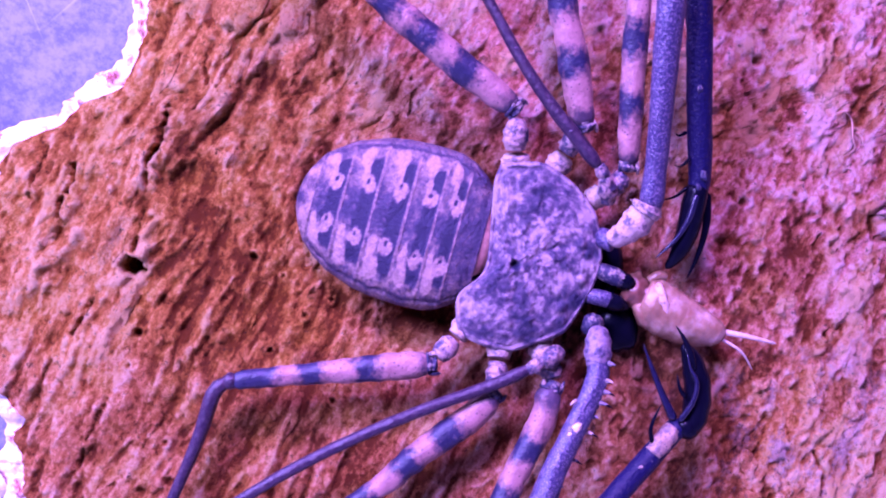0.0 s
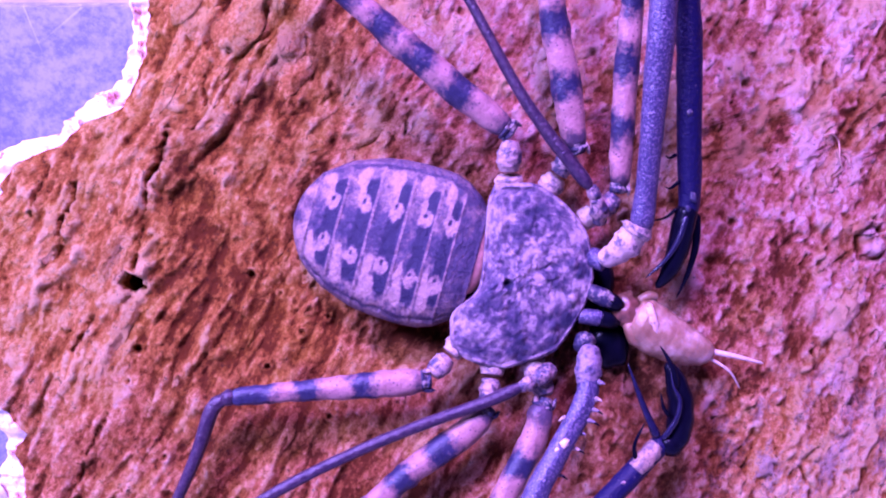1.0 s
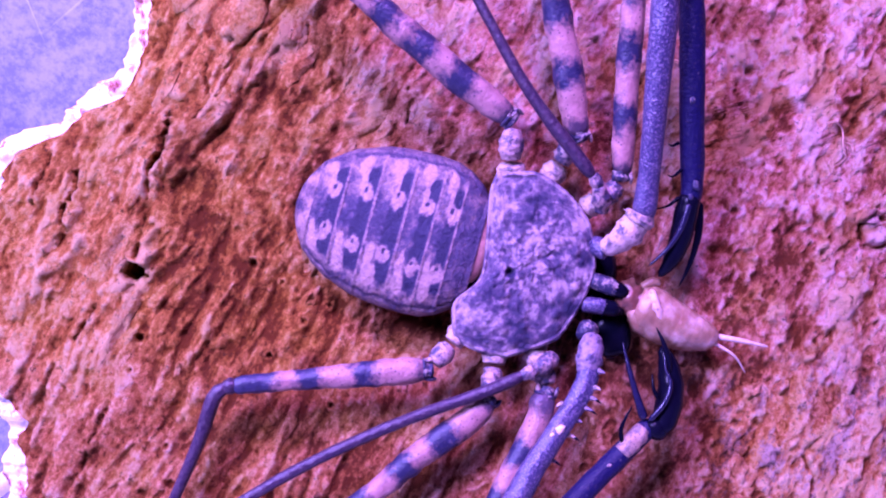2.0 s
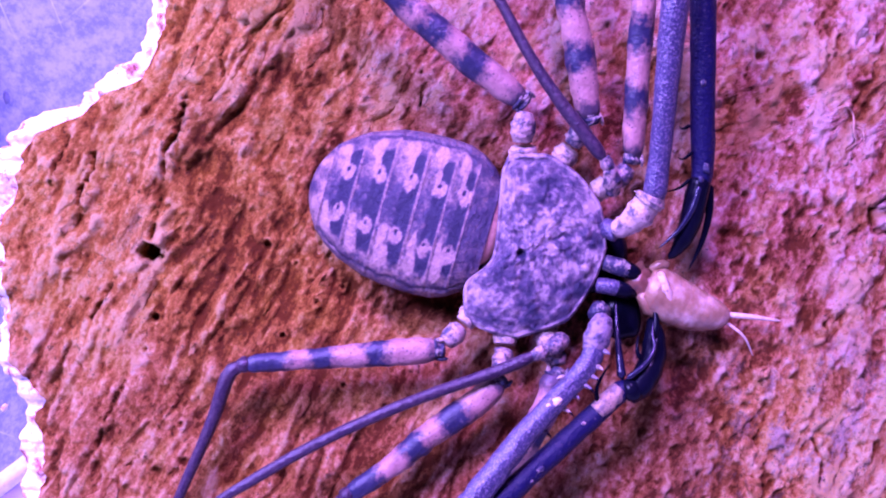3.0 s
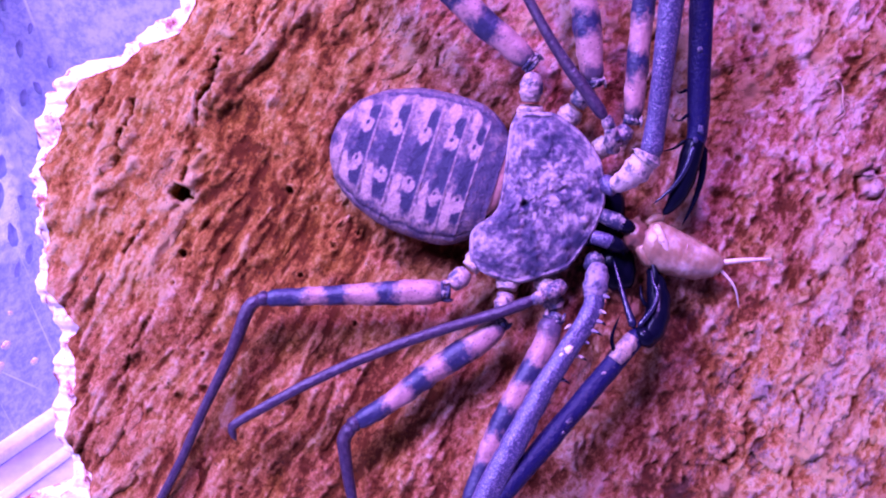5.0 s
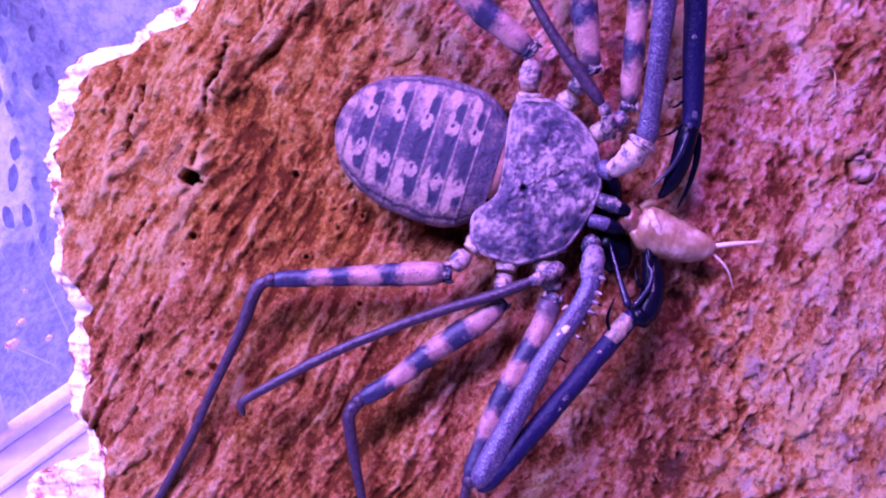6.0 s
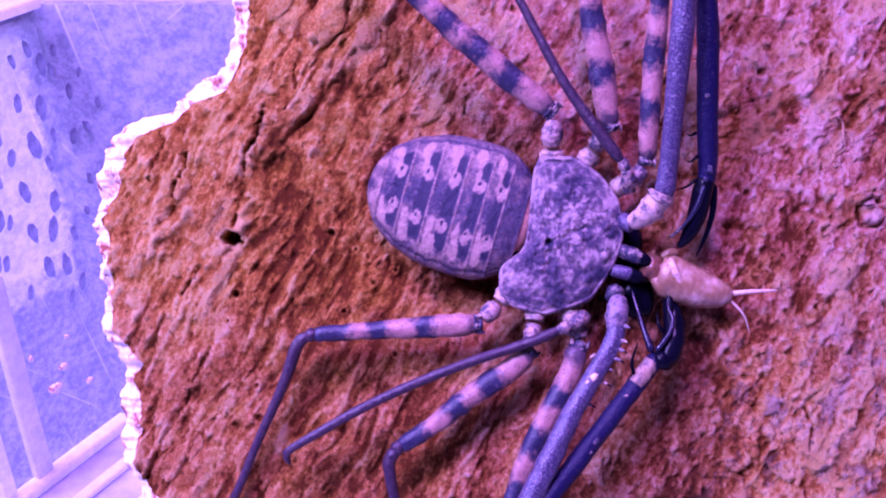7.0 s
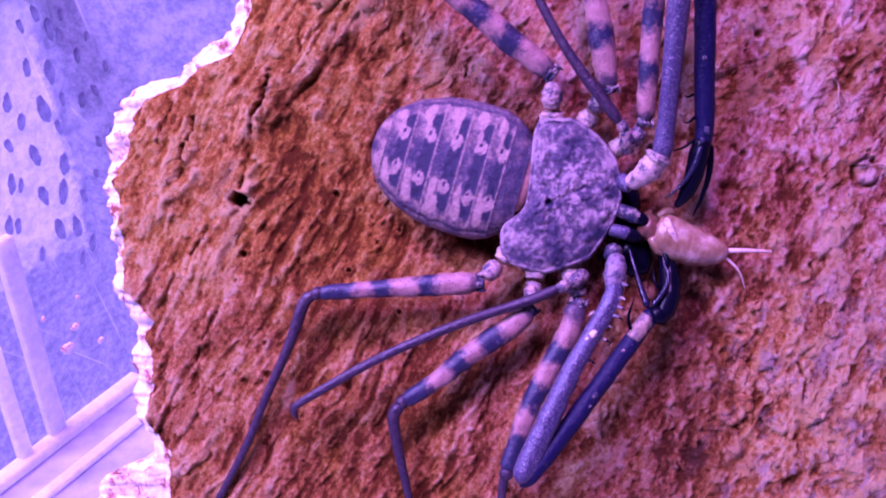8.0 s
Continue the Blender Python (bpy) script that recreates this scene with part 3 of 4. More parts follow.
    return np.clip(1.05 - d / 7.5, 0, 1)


def gap_bark(x, z):
    """Orange-brown hollows between the pinkish plates of the smoother side."""
    p, q = 0.55 * x + 0.83 * z, 0.83 * x - 0.55 * z
    n = fbm((q + 0.8 * fbm(x / 2, z / 2, 132, 3)) / 2.2, p / 5.5, 131, 5)
    return ramp(n, 0.06, 0.26) * ramp(x + 5 * fbm(x / 6, z / 6, 98, 3), 2, 20) * (0.45 + 0.55 * ramp(fbm(x / 8, z / 8, 96, 3), -0.25, 0.2))


def grey_bark(x, z):
    """How much of a greyish bloom lies on the bark: most at the foot of the smoother side."""
    return 0.06 + 0.75 * ramp(x, 20, 34) * ramp(-z, 2, 18)


def tints(x, z, y=None, lighter=0.0):
    """The values by which the bark's material is coloured."""
    return {"worn_and_lit": np.clip(worn_and_lit_bark(x, z, y) + lighter, 0, 1).reshape(-1), "stain_shade": stain_shade_bark(x, z).reshape(-1), "ruddy": np.clip(ruddy_bark(x, z), 0, 1).reshape(-1), "gap": gap_bark(x, z).reshape(-1), "grey": grey_bark(x, z).reshape(-1)}


def flake(slab, n, cx, cz, long, wide, thick, slope):
    """A loose scale of bark, longer along the fibres, that follows the face and stands a little proud of it."""
    c, s = math.cos(radians(slope)), math.sin(radians(slope))
    a = np.linspace(0, 2 * math.pi, 30, endpoint=False)
    ragged = 1 + 0.42 * fbm(np.cos(a) * 1.6 + n, np.sin(a) * 1.6 + 2 * n, 7 + n, 3)
    rings = np.array([0.02, 0.35, 0.65, 0.85, 0.96, 1.0, 1.04])
    u = rings[:, None] * (ragged * np.cos(a))[None] * long
    v = rings[:, None] * (ragged * np.sin(a))[None] * wide
    x, z = cx + c * u - s * v, cz + s * u + c * v
    lift = np.array([1, 1, 0.97, 0.9, 0.75, 0.3, -1.2])[:, None] * thick * (1 + 0.7 * (u / long))
    y = bark_depth(x, z) - lift + 0.10 * fbm(x / 0.7, z / 0.7, 95, 2)
    m = len(a)
    faces = [(i * m + j, i * m + (j + 1) % m, (i + 1) * m + (j + 1) % m, (i + 1) * m + j) for i in range(len(rings) - 1) for j in range(m)]
    part("bark_flake", mesh_of("bark_flake", np.stack([x, y, z], -1).reshape(-1, 3), faces + [tuple(range(m))[::-1]], M_BARK, tints(x, z, None, 0.1)), slab)


build_bark()


# ------------------------------------------------------------ whip scorpion
scorpion = thing("whip_scorpion", "mottled grey-blue whip scorpion with banded legs on bark", "animal", BARK)

# abdomen: its axis and breadth in the bark's space
A_MID, A_DIR, A_SIDE = np.array([-6.14, 3.5]), np.array([0.964, -0.266]), np.array([0.266, 0.964])
A_U = [-10.2, -9.9, -9.3, -8.2, -6.8, -5, -3, -1.5, 0.5, 2.5, 4.5, 6.3, 8, 9.4, 10.6]
A_W = [0.2, 1.9, 3.3, 5.0, 6.2, 7.3, 8.0, 8.5, 8.8, 8.9, 8.9, 8.75, 8.1, 7.1, 5.8]
TERGITES = [-10.2, -8.1, -4.75, -1.25, 2.3, 5.4, 7.9, 10.6]


def tergite(n):
    """One plate of the abdomen, with its dark blotches and the pale-ringed pits."""
    a, b = TERGITES[n], TERGITES[n + 1]
    us = np.linspace(a - (0.08 if n else 0), b, 30)
    th = np.linspace(-0.12 * math.pi, 1.12 * math.pi, 110)
    s = (us - a) / (b - a)
    w = np.interp(us, A_U, A_W)
    thick = 0.40 * w + 0.3
    lip = 0.04 * ramp(s, 0.78, 0.98)
    v = -np.cos(th)[None] * (w + 0.3 * lip)[:, None]
    arch = np.sign(np.sin(th)) * np.abs(np.sin(th)) ** 0.8
    up = arch[None] * (thick + lip)[:, None]
    centre = 2.6 - 0.14 * (us + 10)
    x = A_MID[0] + A_DIR[0] * us[:, None] + A_SIDE[0] * v
    z = A_MID[1] + A_DIR[1] * us[:, None] + A_SIDE[1] * v
    av, sg = np.abs(v), s[:, None] + 0 * v
    wob = fbm(x / 1.2, z / 1.2, 60 + n, 3)
    up = up + 0.09 * fbm((x + 0.6 * z) / 0.6, (z - 0.6 * x) / 0.6, 61, 3) + 0.10 * wob + 0.05 * np.exp(-(((s[:, None] - 0.93) / 0.04) ** 2))
    y = centre[:, None] - up
    av = av + 0.35 * wob
    wide, vv = w[:, None], v + 0.35 * wob
    reach = np.abs(vv) / wide
    dark = 0.34 + 0.12 * wob + 0.26 * fbm(x / 0.8, z / 0.8, 77, 4)
    fore = ramp(sg + 0.06 * wob, 0.38, 0.54)
    middle = 0.10 * np.exp(-(((vv - 0.3) / 1.1) ** 2))
    dark = dark + (0.74 - middle) * fore * ramp(-reach, -0.74, -0.62)
    dark = dark + 0.10 * ramp(-np.abs(vv - 0.3), -1.9, -1.1) * (1 - fore)
    dark = dark + 0.10 * ramp(-reach, -0.46, -0.3) * (1 - fore)
    # pale patches on both flanks of each plate
    for at_s, at_v, half_s, half_v in ((0.40, 0.72, 0.24, 0.16), (0.48, 0.50, 0.12, 0.2), (0.30, -0.64, 0.25, 0.17), (0.20, -0.42, 0.14, 0.2)):
        d = np.hypot((sg + 0.05 * wob - at_s) / half_s, (vv / wide - at_v) / half_v) + 0.25 * fbm(x / 0.9, z / 0.9, 83, 3)
        dark = dark + (0.06 + 0.1 * wob - dark) * 0.92 * ramp(-d, -1.15, -0.7)
    dark = dark + (0.13 - dark) * 0.85 * ramp(sg, 0.87, 0.92) * ramp(-reach, -0.86, -0.7)
    dark = dark + (0.40 + 0.12 * wob - dark) * ramp(reach, 0.84, 0.89)
    dark = dark + 0.2 * np.exp(-(((reach - 0.88) / 0.02) ** 2))
    y = y + 0.14 * np.exp(-(((reach - 0.90) / 0.02) ** 2))
    if n == 0:
        dark = 0.30 + 0.4 * fbm(x / 1.4, z / 1.4, 78, 3)
    if n == 6:
        dark = dark + (0.55 + 0.2 * wob - dark) * 0.8
    if 1 <= n <= 5:
        up_at, down_at = (2.56, 3.08, 3.41, 3.29, 3.25)[n - 1], (-1.88, -2.6, -2.77, -3.2, -3.1)[n - 1]
        for at in (up_at, down_at):
            d = np.hypot((sg - 0.60) * (b - a), (v - at) * 0.9) + 0.10 * wob
            halo = np.hypot((sg - 0.64) * (b - a) / 0.80, (v - at + 0.42) / 1.2) + 0.40 * fbm(x / 0.7, z / 0.7, 85, 3)
            dark = dark + (0.06 - dark) * 0.92 * ramp(-halo, -1.1, -0.75)
            dark = dark + 0.9 * np.exp(-((d / 0.17) ** 4))
            y = y + 0.14 * np.exp(-((d / 0.2) ** 2))
    verts = np.stack([x, y, z], -1).reshape(-1, 3)
    m = len(th)
    faces = [(i * m + j, i * m + j + 1, (i + 1) * m + j + 1, (i + 1) * m + j) for i in range(len(us) - 1) for j in range(m - 1)]
    return mesh_of("tergite", verts, faces, M_SHELL, {"blotch": np.clip(dark, 0, 1).reshape(-1)})


belly = part("belly", blob("belly", (-5.6, 2.6, 3.3), (9.9, 2.1, 8.3), M_GREY, -15.4, 0.03, 3, 28, 16), scorpion, "soft grey underside of the abdomen")
for n in range(len(TERGITES) - 1):
    part("tergite", tergite(n), scorpion)

SHIELD = [(6.07, 8.96), (8.4, 9.1), (10.67, 8.85), (13.54, 6.89), (15.71, 4.08), (16.47, 1.25), (16.52, -1.23), (15.72, -3.74), (14.15, -6.61), (12.42, -8.79), (9.6, -9.91), (6.76, -10.68), (3.89, -10.01),
          (1.71, -8.61), (1.33, -6.82), (1.65, -4.66), (4.12, -2.47), (4.79, 0.4), (5.08, 3.97), (5.39, 7.17)]


def carapace():
    """The domed, furrowed shield with a raised pale rim."""
    closed = spline([(a, 0, b) for a, b in SHIELD + SHIELD[:1]], 161)[:-1]
    c = np.array([9.6, 0, -0.6])
    rs = np.r_[np.linspace(0.02, 0.9, 44), np.linspace(0.92, 1.0, 10), 1.0, 0.97, 0.8]
    fall = np.r_[np.zeros(54), 0.5, 1.6, 3.2]
    p = c + (closed - c)[None] * rs[:, None, None]
    x, z = p[..., 0], p[..., 2]
    r = rs[:, None] + 0 * x
    h = 2.3 * np.sqrt(np.clip(1 - (0.93 * r) ** 2.2, 0, 1)) + 0.16 * np.exp(-(((r - 0.965) / 0.022) ** 2))
    ang = np.arctan2(z + 1.35, x - 7.63)
    dist = np.hypot(z + 1.35, x - 7.63)
    for to in (0.35, 1.15, -0.75, 2.0, -1.6, 1.6):
        d = np.abs(np.angle(np.exp(1j * (ang - to)))) * dist
        h -= 0.22 * np.exp(-(((d + 0.3 * fbm(x / 1.2, z / 1.2, 89, 2)) / 0.5) ** 2)) * ramp(dist, 0.8, 2) * ramp(-r, -0.9, -0.7)
    h -= 0.9 * np.exp(-((np.hypot(x - 7.4, z + 1.6) / 0.42) ** 4)) + 0.3 * np.exp(-((np.hypot(x - 7.7, z + 0.2) / 0.5) ** 2))
    h += 0.16 * fbm(x / 1.1, z / 1.1, 71, 4) + 0.38 * np.maximum(fbm((x + 0.7 * z) / 0.5, (z - 0.7 * x) / 0.5, 72, 3), 0)
    for ex, ez in ((14.3, 0.5), (14.3, -3.2), (12.3, -6.0)):
        h += 0.5 * np.exp(-((np.hypot(x - ex, z - ez) / 0.42) ** 2))
    y = -2.9 - h + fall[:, None]
    wx, wz = x + 0.5 * fbm(x / 1.1 + z / 3, z / 1.1, 76, 3), z + 0.5 * fbm(x / 1.1, z / 1.1 - x / 3, 73, 3)
    spokes = fbm(ang * 5.0, dist / 4.5, 86, 3)
    blotch = 0.39 + 0.27 * fbm((0.8 * wx + 0.6 * wz) / 1.6, (0.8 * wz - 0.6 * wx) / 1.6, 74, 4) + 0.48 * fbm((0.6 * wx - 0.8 * wz) / 0.46, (0.6 * wz + 0.8 * wx) / 0.46, 75, 5)
    blotch += 0.30 * spokes * ramp(dist, 1.0, 3.0)
    blotch -= 0.20 * np.exp(-(((r - 0.965) / 0.02) ** 2))
    blotch -= 0.12 * ramp(r, 0.94, 0.96) * ramp(fbm(x / 1.5, z / 1.5, 79, 3), -0.4, 0.4)
    for px, pz, size, share in ((5.5, 6.6, 0.8, -0.5), (5.3, 4.4, 0.6, -0.4), (2.0, -5.6, 1.2, -0.45), (3.4, -6.4, 0.8, -0.25), (12.5, -2.95, 0.6, -0.4), (14.4, 6.0, 0.6, -0.25), (15.2, 3.3, 0.6, -0.3), (9.9, 7.3, 1.2, -0.2), (5.0, 1.2, 0.6, -0.3),
                                (10.9, 6.6, 0.8, 0.2), (15.2, -0.4, 1.0, 0.3), (13.4, -5.6, 1.2, 0.28), (5.2, -3.9, 1.2, 0.22), (8.4, -8.0, 1.0, 0.2), (12.4, -1.2, 1.1, 0.18), (9.3, 4.0, 1.2, 0.12)):
        blotch += share * np.exp(-((np.hypot(x - px, z - pz) / size) ** 2))
    d = away_from(wx, wz, [(8.2, -1.4), (9.3, -0.6), (10.7, 2.5), (11.2, 4.0)])
    blotch -= 0.30 * np.exp(-((d / 0.55) ** 2)) * ramp(fbm(x / 0.6, z / 0.6, 88, 2), -0.6, 0.3)
    blotch += 0.9 * np.exp(-((np.hypot(x - 7.5, z + 1.7) / 0.42) ** 4))
    m = x.shape[1]
    faces = [(i * m + j, (i + 1) * m + j, (i + 1) * m + (j + 1) % m, i * m + (j + 1) % m) for i in range(len(rs) - 1) for j in range(m)]
    faces += [tuple(range(m)), tuple(range((len(rs) - 1) * m, len(rs) * m))[::-1]]
    return mesh_of("carapace", np.stack([x, y, z], -1).reshape(-1, 3), faces, M_SHIELD, {"blotch": np.clip(blotch, 0.05, 1).reshape(-1)})


part("carapace", carapace(), scorpion, "domed mottled shield with a pale raised rim")
part("underbody", blob("underbody", (9.2, 0.2, -0.8), (6.2, 2.4, 8.8), M_DARK, -8, 0.05, 5, 24, 14), scorpion, "dark underside of the forebody")
part("waist", blob("waist", (3.7, -1.1, 0.9), (2.0, 1.8, 4.0), M_SKIN, -15, 0.03, 6, 24, 16), scorpion, "pinkish waist between abdomen and carapace")

BANDS = [0.05, 0.24, 0.38, 0.50, 0.62, 0.75]


def limb_joint(parent, seed, points, radii, mat=None, label="pale knobbly joint"):
    part("joint", tube("joint", points, [0.92 * r for r in radii], mat or M_PALE, 26, 22, 0.95, 0.18, seed, (0.4, 0.4)), parent, label)


def walking_leg(seed, femur, radii, joints, tibia=(), tibia_radii=(0.6, 0.5, 0.42), edges=BANDS):
    """A banded leg: femur, pale collar and joint at its root, and a thin dark shin."""
    leg = part("leg", tube("leg", femur, radii, banded_material("banded_leg", edges), 56, 22, 0.85, 0.14, seed, (0.8, 1)), scorpion)
    limb_joint(leg, seed, joints[0], joints[1], M_COLLAR, "whitish collar of the hip")
    a, b = np.array(femur[0]), np.array(femur[1])
    way = (b - a) / np.linalg.norm(b - a)
    across = np.array([-way[2], 0, way[0]]) * radii[0]
    part("hinge", tube("hinge", [tuple(a - 0.55 * way), tuple(a + 0.1 * way), tuple(a + 0.7 * way)], [0.60 * radii[0], 0.78 * radii[0], 0.80 * radii[0]], M_HINGE, 12, 20, 0.88, 0.4, seed + 7, (0.5, 0.5)), leg, "dark mottled hinge rim")
    for sign in (1, -1):
        tip = a + 0.75 * sign * across - 0.2 * way
        part("spur", tube("spur", [tuple(tip + 0.9 * way - 0.15 * sign * across), tuple(tip + np.array([0, -0.25, 0])), tuple(tip - 0.6 * way + 0.05 * sign * across)], [0.3, 0.3, 0.1], M_HINGE if sign > 0 else M_COLLAR, 10, 8, 1, 0.2, seed), leg)
    limb_joint(leg, seed + 1, joints[2], joints[3])
    if tibia:
        part("shin", tube("shin", tibia, tibia_radii, M_THIN, 46, 12, 1, 0.08, seed + 3), leg, "thin dark shin")
        part("knee", blob("knee", femur[-1], (radii[-1] * 0.95,) * 3, M_THIN, 0, 0.15, seed), leg)
    return leg


walking_leg(1, [(7.6, -3.7, 14.6), (4.8, -4.0, 16.7), (0.1, -4.6, 20.4), (-5.5, -5.4, 25.1), (-13, -6.5, 31.5)], [1.45, 1.6, 1.55, 1.45, 1.2],
            ([(7.5, -1.8, 8.6), (7.65, -2.6, 9.2), (7.65, -2.9, 9.9)], [1.3, 1.6, 1.45], [(7.6, -2.9, 10.3), (7.6, -3.2, 11.6), (7.7, -3.5, 12.8), (7.9, -3.6, 13.6)], [1.15, 1.5, 1.45, 1.25, 0.9]),
            [(-13, -6.5, 31.5), (-18, -6, 36), (-26, -3.5, 46), (-29, -0.3, 56)], edges=[0.055, 0.19, 0.31, 0.40, 0.52, 0.585, 0.70, 0.77, 0.9])
walking_leg(2, [(14.8, -3.7, 12.6), (14.3, -3.9, 14.7), (13.5, -4.5, 19.4), (12.3, -5.2, 25.4), (10.5, -7, 36)], [1.45, 1.6, 1.5, 1.38, 1.2],
            ([(11.7, -1.8, 8.2), (12.3, -2.5, 9.1), (12.8, -2.8, 9.8)], [1.4, 1.5, 1.2], [(12.9, -2.9, 10.0), (13.6, -3.3, 11.2), (14.4, -3.6, 12.2)], [1.0, 1.3, 1.35, 1.25, 0.9]),
            [(10.5, -7, 36), (9, -6.5, 42), (7, -3, 52), (6, 0.4, 60)], edges=[0.075, 0.225, 0.345, 0.49, 0.63, 0.76, 0.9])
walking_leg(3, [(19.3, -3.8, 8.5), (19.4, -4.3, 11.8), (19.45, -4.8, 15), (19.7, -5.7, 21), (20.2, -7.5, 30), (20.6, -9, 37)], [1.2, 1.3, 1.3, 1.25, 1.15, 1.0],
            ([(15.6, -1.8, 5.0), (16.3, -2.8, 5.6), (16.8, -3.0, 6.1)], [1.2, 1.35, 1.1], [(17.2, -3, 6.2), (18.2, -3.4, 6.9), (19.0, -3.6, 7.8)], [0.9, 1.2, 1.25, 1.1, 0.8]),
            [(20.6, -9, 37), (22, -8, 44), (24, -3, 54), (25, 0.4, 62)], edges=[0.05, 0.172, 0.272, 0.39, 0.517, 0.63, 0.74])
walking_leg(4, [(-1.1, -3.9, -11.9), (-8, -4.1, -12.45), (-16.4, -4.2, -13.15), (-22, -4.2, -13.7)], [1.35, 1.42, 1.2, 1.08, 0.95],
            ([(2.6, -1.8, -7.8), (1.9, -2.8, -8.6), (1.4, -3.0, -9.2)], [1.2, 1.4, 1.05], [(1.2, -3.1, -9.5), (0.3, -3.4, -10.4), (-0.6, -3.7, -11.3)], [0.9, 1.25, 1.3, 1.2, 0.9]),
            [(-21.6, -4.2, -13.6), (-23.0, -4.2, -14.1), (-23.9, -4.1, -15.2), (-25.2, -3.8, -19), (-26.8, -3.4, -22.8), (-29.1, -2.8, -27.8), (-31.5, -2, -33.6), (-34.8, -1, -40), (-40, 0.2, -50)], (0.9, 0.72, 0.6, 0.57, 0.53, 0.48, 0.42),
            edges=[0.05, 0.26, 0.39, 0.535, 0.673, 0.77])
walking_leg(5, [(5.3, -3.7, -15.0), (3.4, -3.9, -17.1), (-2.1, -4.2, -21), (-6.7, -4.4, -24.7), (-10.9, -4.5, -27.5)], [1.4, 1.52, 1.42, 1.2, 1.0],
            ([(6.1, -1.8, -9.8), (5.9, -2.7, -10.8), (5.8, -2.9, -11.5)], [1.4, 1.55, 1.25], [(5.8, -2.9, -11.8), (5.6, -3.2, -13.0), (5.4, -3.5, -14.4)], [0.9, 1.2, 1.3, 1.2, 0.95]),
            [(-10.7, -4.5, -27.3), (-11.7, -4.5, -28.6), (-12.0, -4.4, -29.9), (-11.5, -3.6, -33.4), (-10.6, -2.4, -38.1), (-10.1, -1.5, -41), (-9.4, 0.3, -47)], (0.9, 0.75, 0.65, 0.56, 0.5, 0.44),
            edges=[0.06, 0.235, 0.39, 0.50, 0.64, 0.79])
walking_leg(6, [(11.4, -3.6, -14.2), (10.1, -4, -18.2), (8.7, -4.3, -20.9), (5.9, -4.9, -26.5), (3.8, -5.3, -31.9), (2.6, -5.6, -36)], [1.35, 1.45, 1.4, 1.28, 1.15, 1.0],
            ([(9.8, -1.8, -9.4), (10.4, -2.5, -10.9), (10.7, -2.7, -11.5)], [1.4, 1.5, 1.2], [(10.8, -2.8, -11.7), (11.2, -3.1, -12.7), (11.4, -3.4, -13.6)], [1.1, 1.35, 1.4, 1.3, 1.0]),
            [(2.6, -5.6, -36), (2.2, -5.4, -37.4), (1.8, -4, -43), (1.5, 0.3, -50)], edges=[0.10, 0.235, 0.36, 0.485, 0.64, 0.77])


def feeler_leg(seed, line, radii, joints, label):
    leg = part("feeler_leg", tube("feeler_leg", line, radii, M_THIN, 60, 12, 1, 0.07, seed), scorpion, label)
    for n, (points, sizes) in enumerate(joints):
        limb_joint(leg, seed + n, points, sizes)


feeler_leg(11, [(16.2, -5.2, 8.2), (9.3, -5.8, 17.2), (4, -6.2, 26.5), (-2, -6.8, 37)], [0.85, 0.68, 0.58, 0.52, 0.46],
           [([(17.3, -3.2, 4.9), (17.0, -4.2, 6.2), (16.6, -4.8, 7.5)], [0.9, 1.1, 0.8]), ([(16.9, -4.6, 7.0), (16.4, -5, 8.0), (16.0, -5.2, 8.6)], [0.5, 0.85, 0.6])], "long thin dark feeler leg")
feeler_leg(12, [(9.6, -5, -12), (5.3, -5.2, -13.9), (-1.05, -5.5, -16.1), (-8.2, -5.7, -19), (-15.3, -5.7, -22.5), (-21.2, -5.4, -26), (-24.3, -5, -28), (-24.9, -4.7, -28.8), (-24.5, -4, -30.2)], [0.72, 0.64, 0.62, 0.6, 0.6, 0.5],
           [([(12.2, -3.6, -10.6), (11.2, -4.4, -11.2), (10.2, -4.9, -11.8)], [0.9, 1.15, 0.8]), ([(10.4, -4.8, -11.6), (9.5, -5, -12.1), (8.6, -5.2, -12.5)], [0.5, 0.9, 0.55])], "long thin dark feeler leg bent at its tip")


# the pedipalp that stays folded
palp = part("pedipalp", tube("pedipalp", [(20.5, -6.7, 3.4), (21.0, -7, 4.7), (21.35, -7.6, 8.1), (21.65, -8.8, 13), (21.9, -10, 18.8), (22.2, -11.2, 24), (22.6, -12.5, 34)], [1.3, 1.12, 1.18, 1.3, 1.4, 1.42, 1.3], M_GREY, 54, 20, 1, 0.08, 21), scorpion, "stout grey folded pedipalp")
limb_joint(palp, 22, [(17.2, -4.6, 0.9), (18.4, -5.5, 1.5), (19.6, -6.3, 2.6), (20.4, -6.7, 3.8)], [0.9, 1.25, 1.5, 1.72, 1.5], M_COLLAR, "pale swollen pedipalp root")
limb_joint(palp, 23, [(20.2, -6.8, 3.7), (20.5, -6.9, 4.1), (20.7, -7.0, 4.6)], [1.6, 1.8, 1.5], M_COLLAR, "whitish ring at the joint")
limb_joint(palp, 24, [(16.3, -3.2, 1.6), (17.0, -4.2, 0.8), (17.6, -4.6, 0.6)], [0.9, 1.2, 0.9], M_GREY, "")
forearm = part("forearm", tube("forearm", [(22.7, -12.4, 34), (24.6, -10, 30), (25.3, -9, 26), (25.75, -7.8, 20), (26.1, -6.3, 13.5), (26.4, -5.2, 8.2), (26.1, -4.9, 5)], [1.2, 1.3, 1.35, 1.35, 1.3, 1.25, 1.05], M_DARK, 54, 18, 1, 0.08, 25), palp, "dark bluish-black pedipalp forearm")
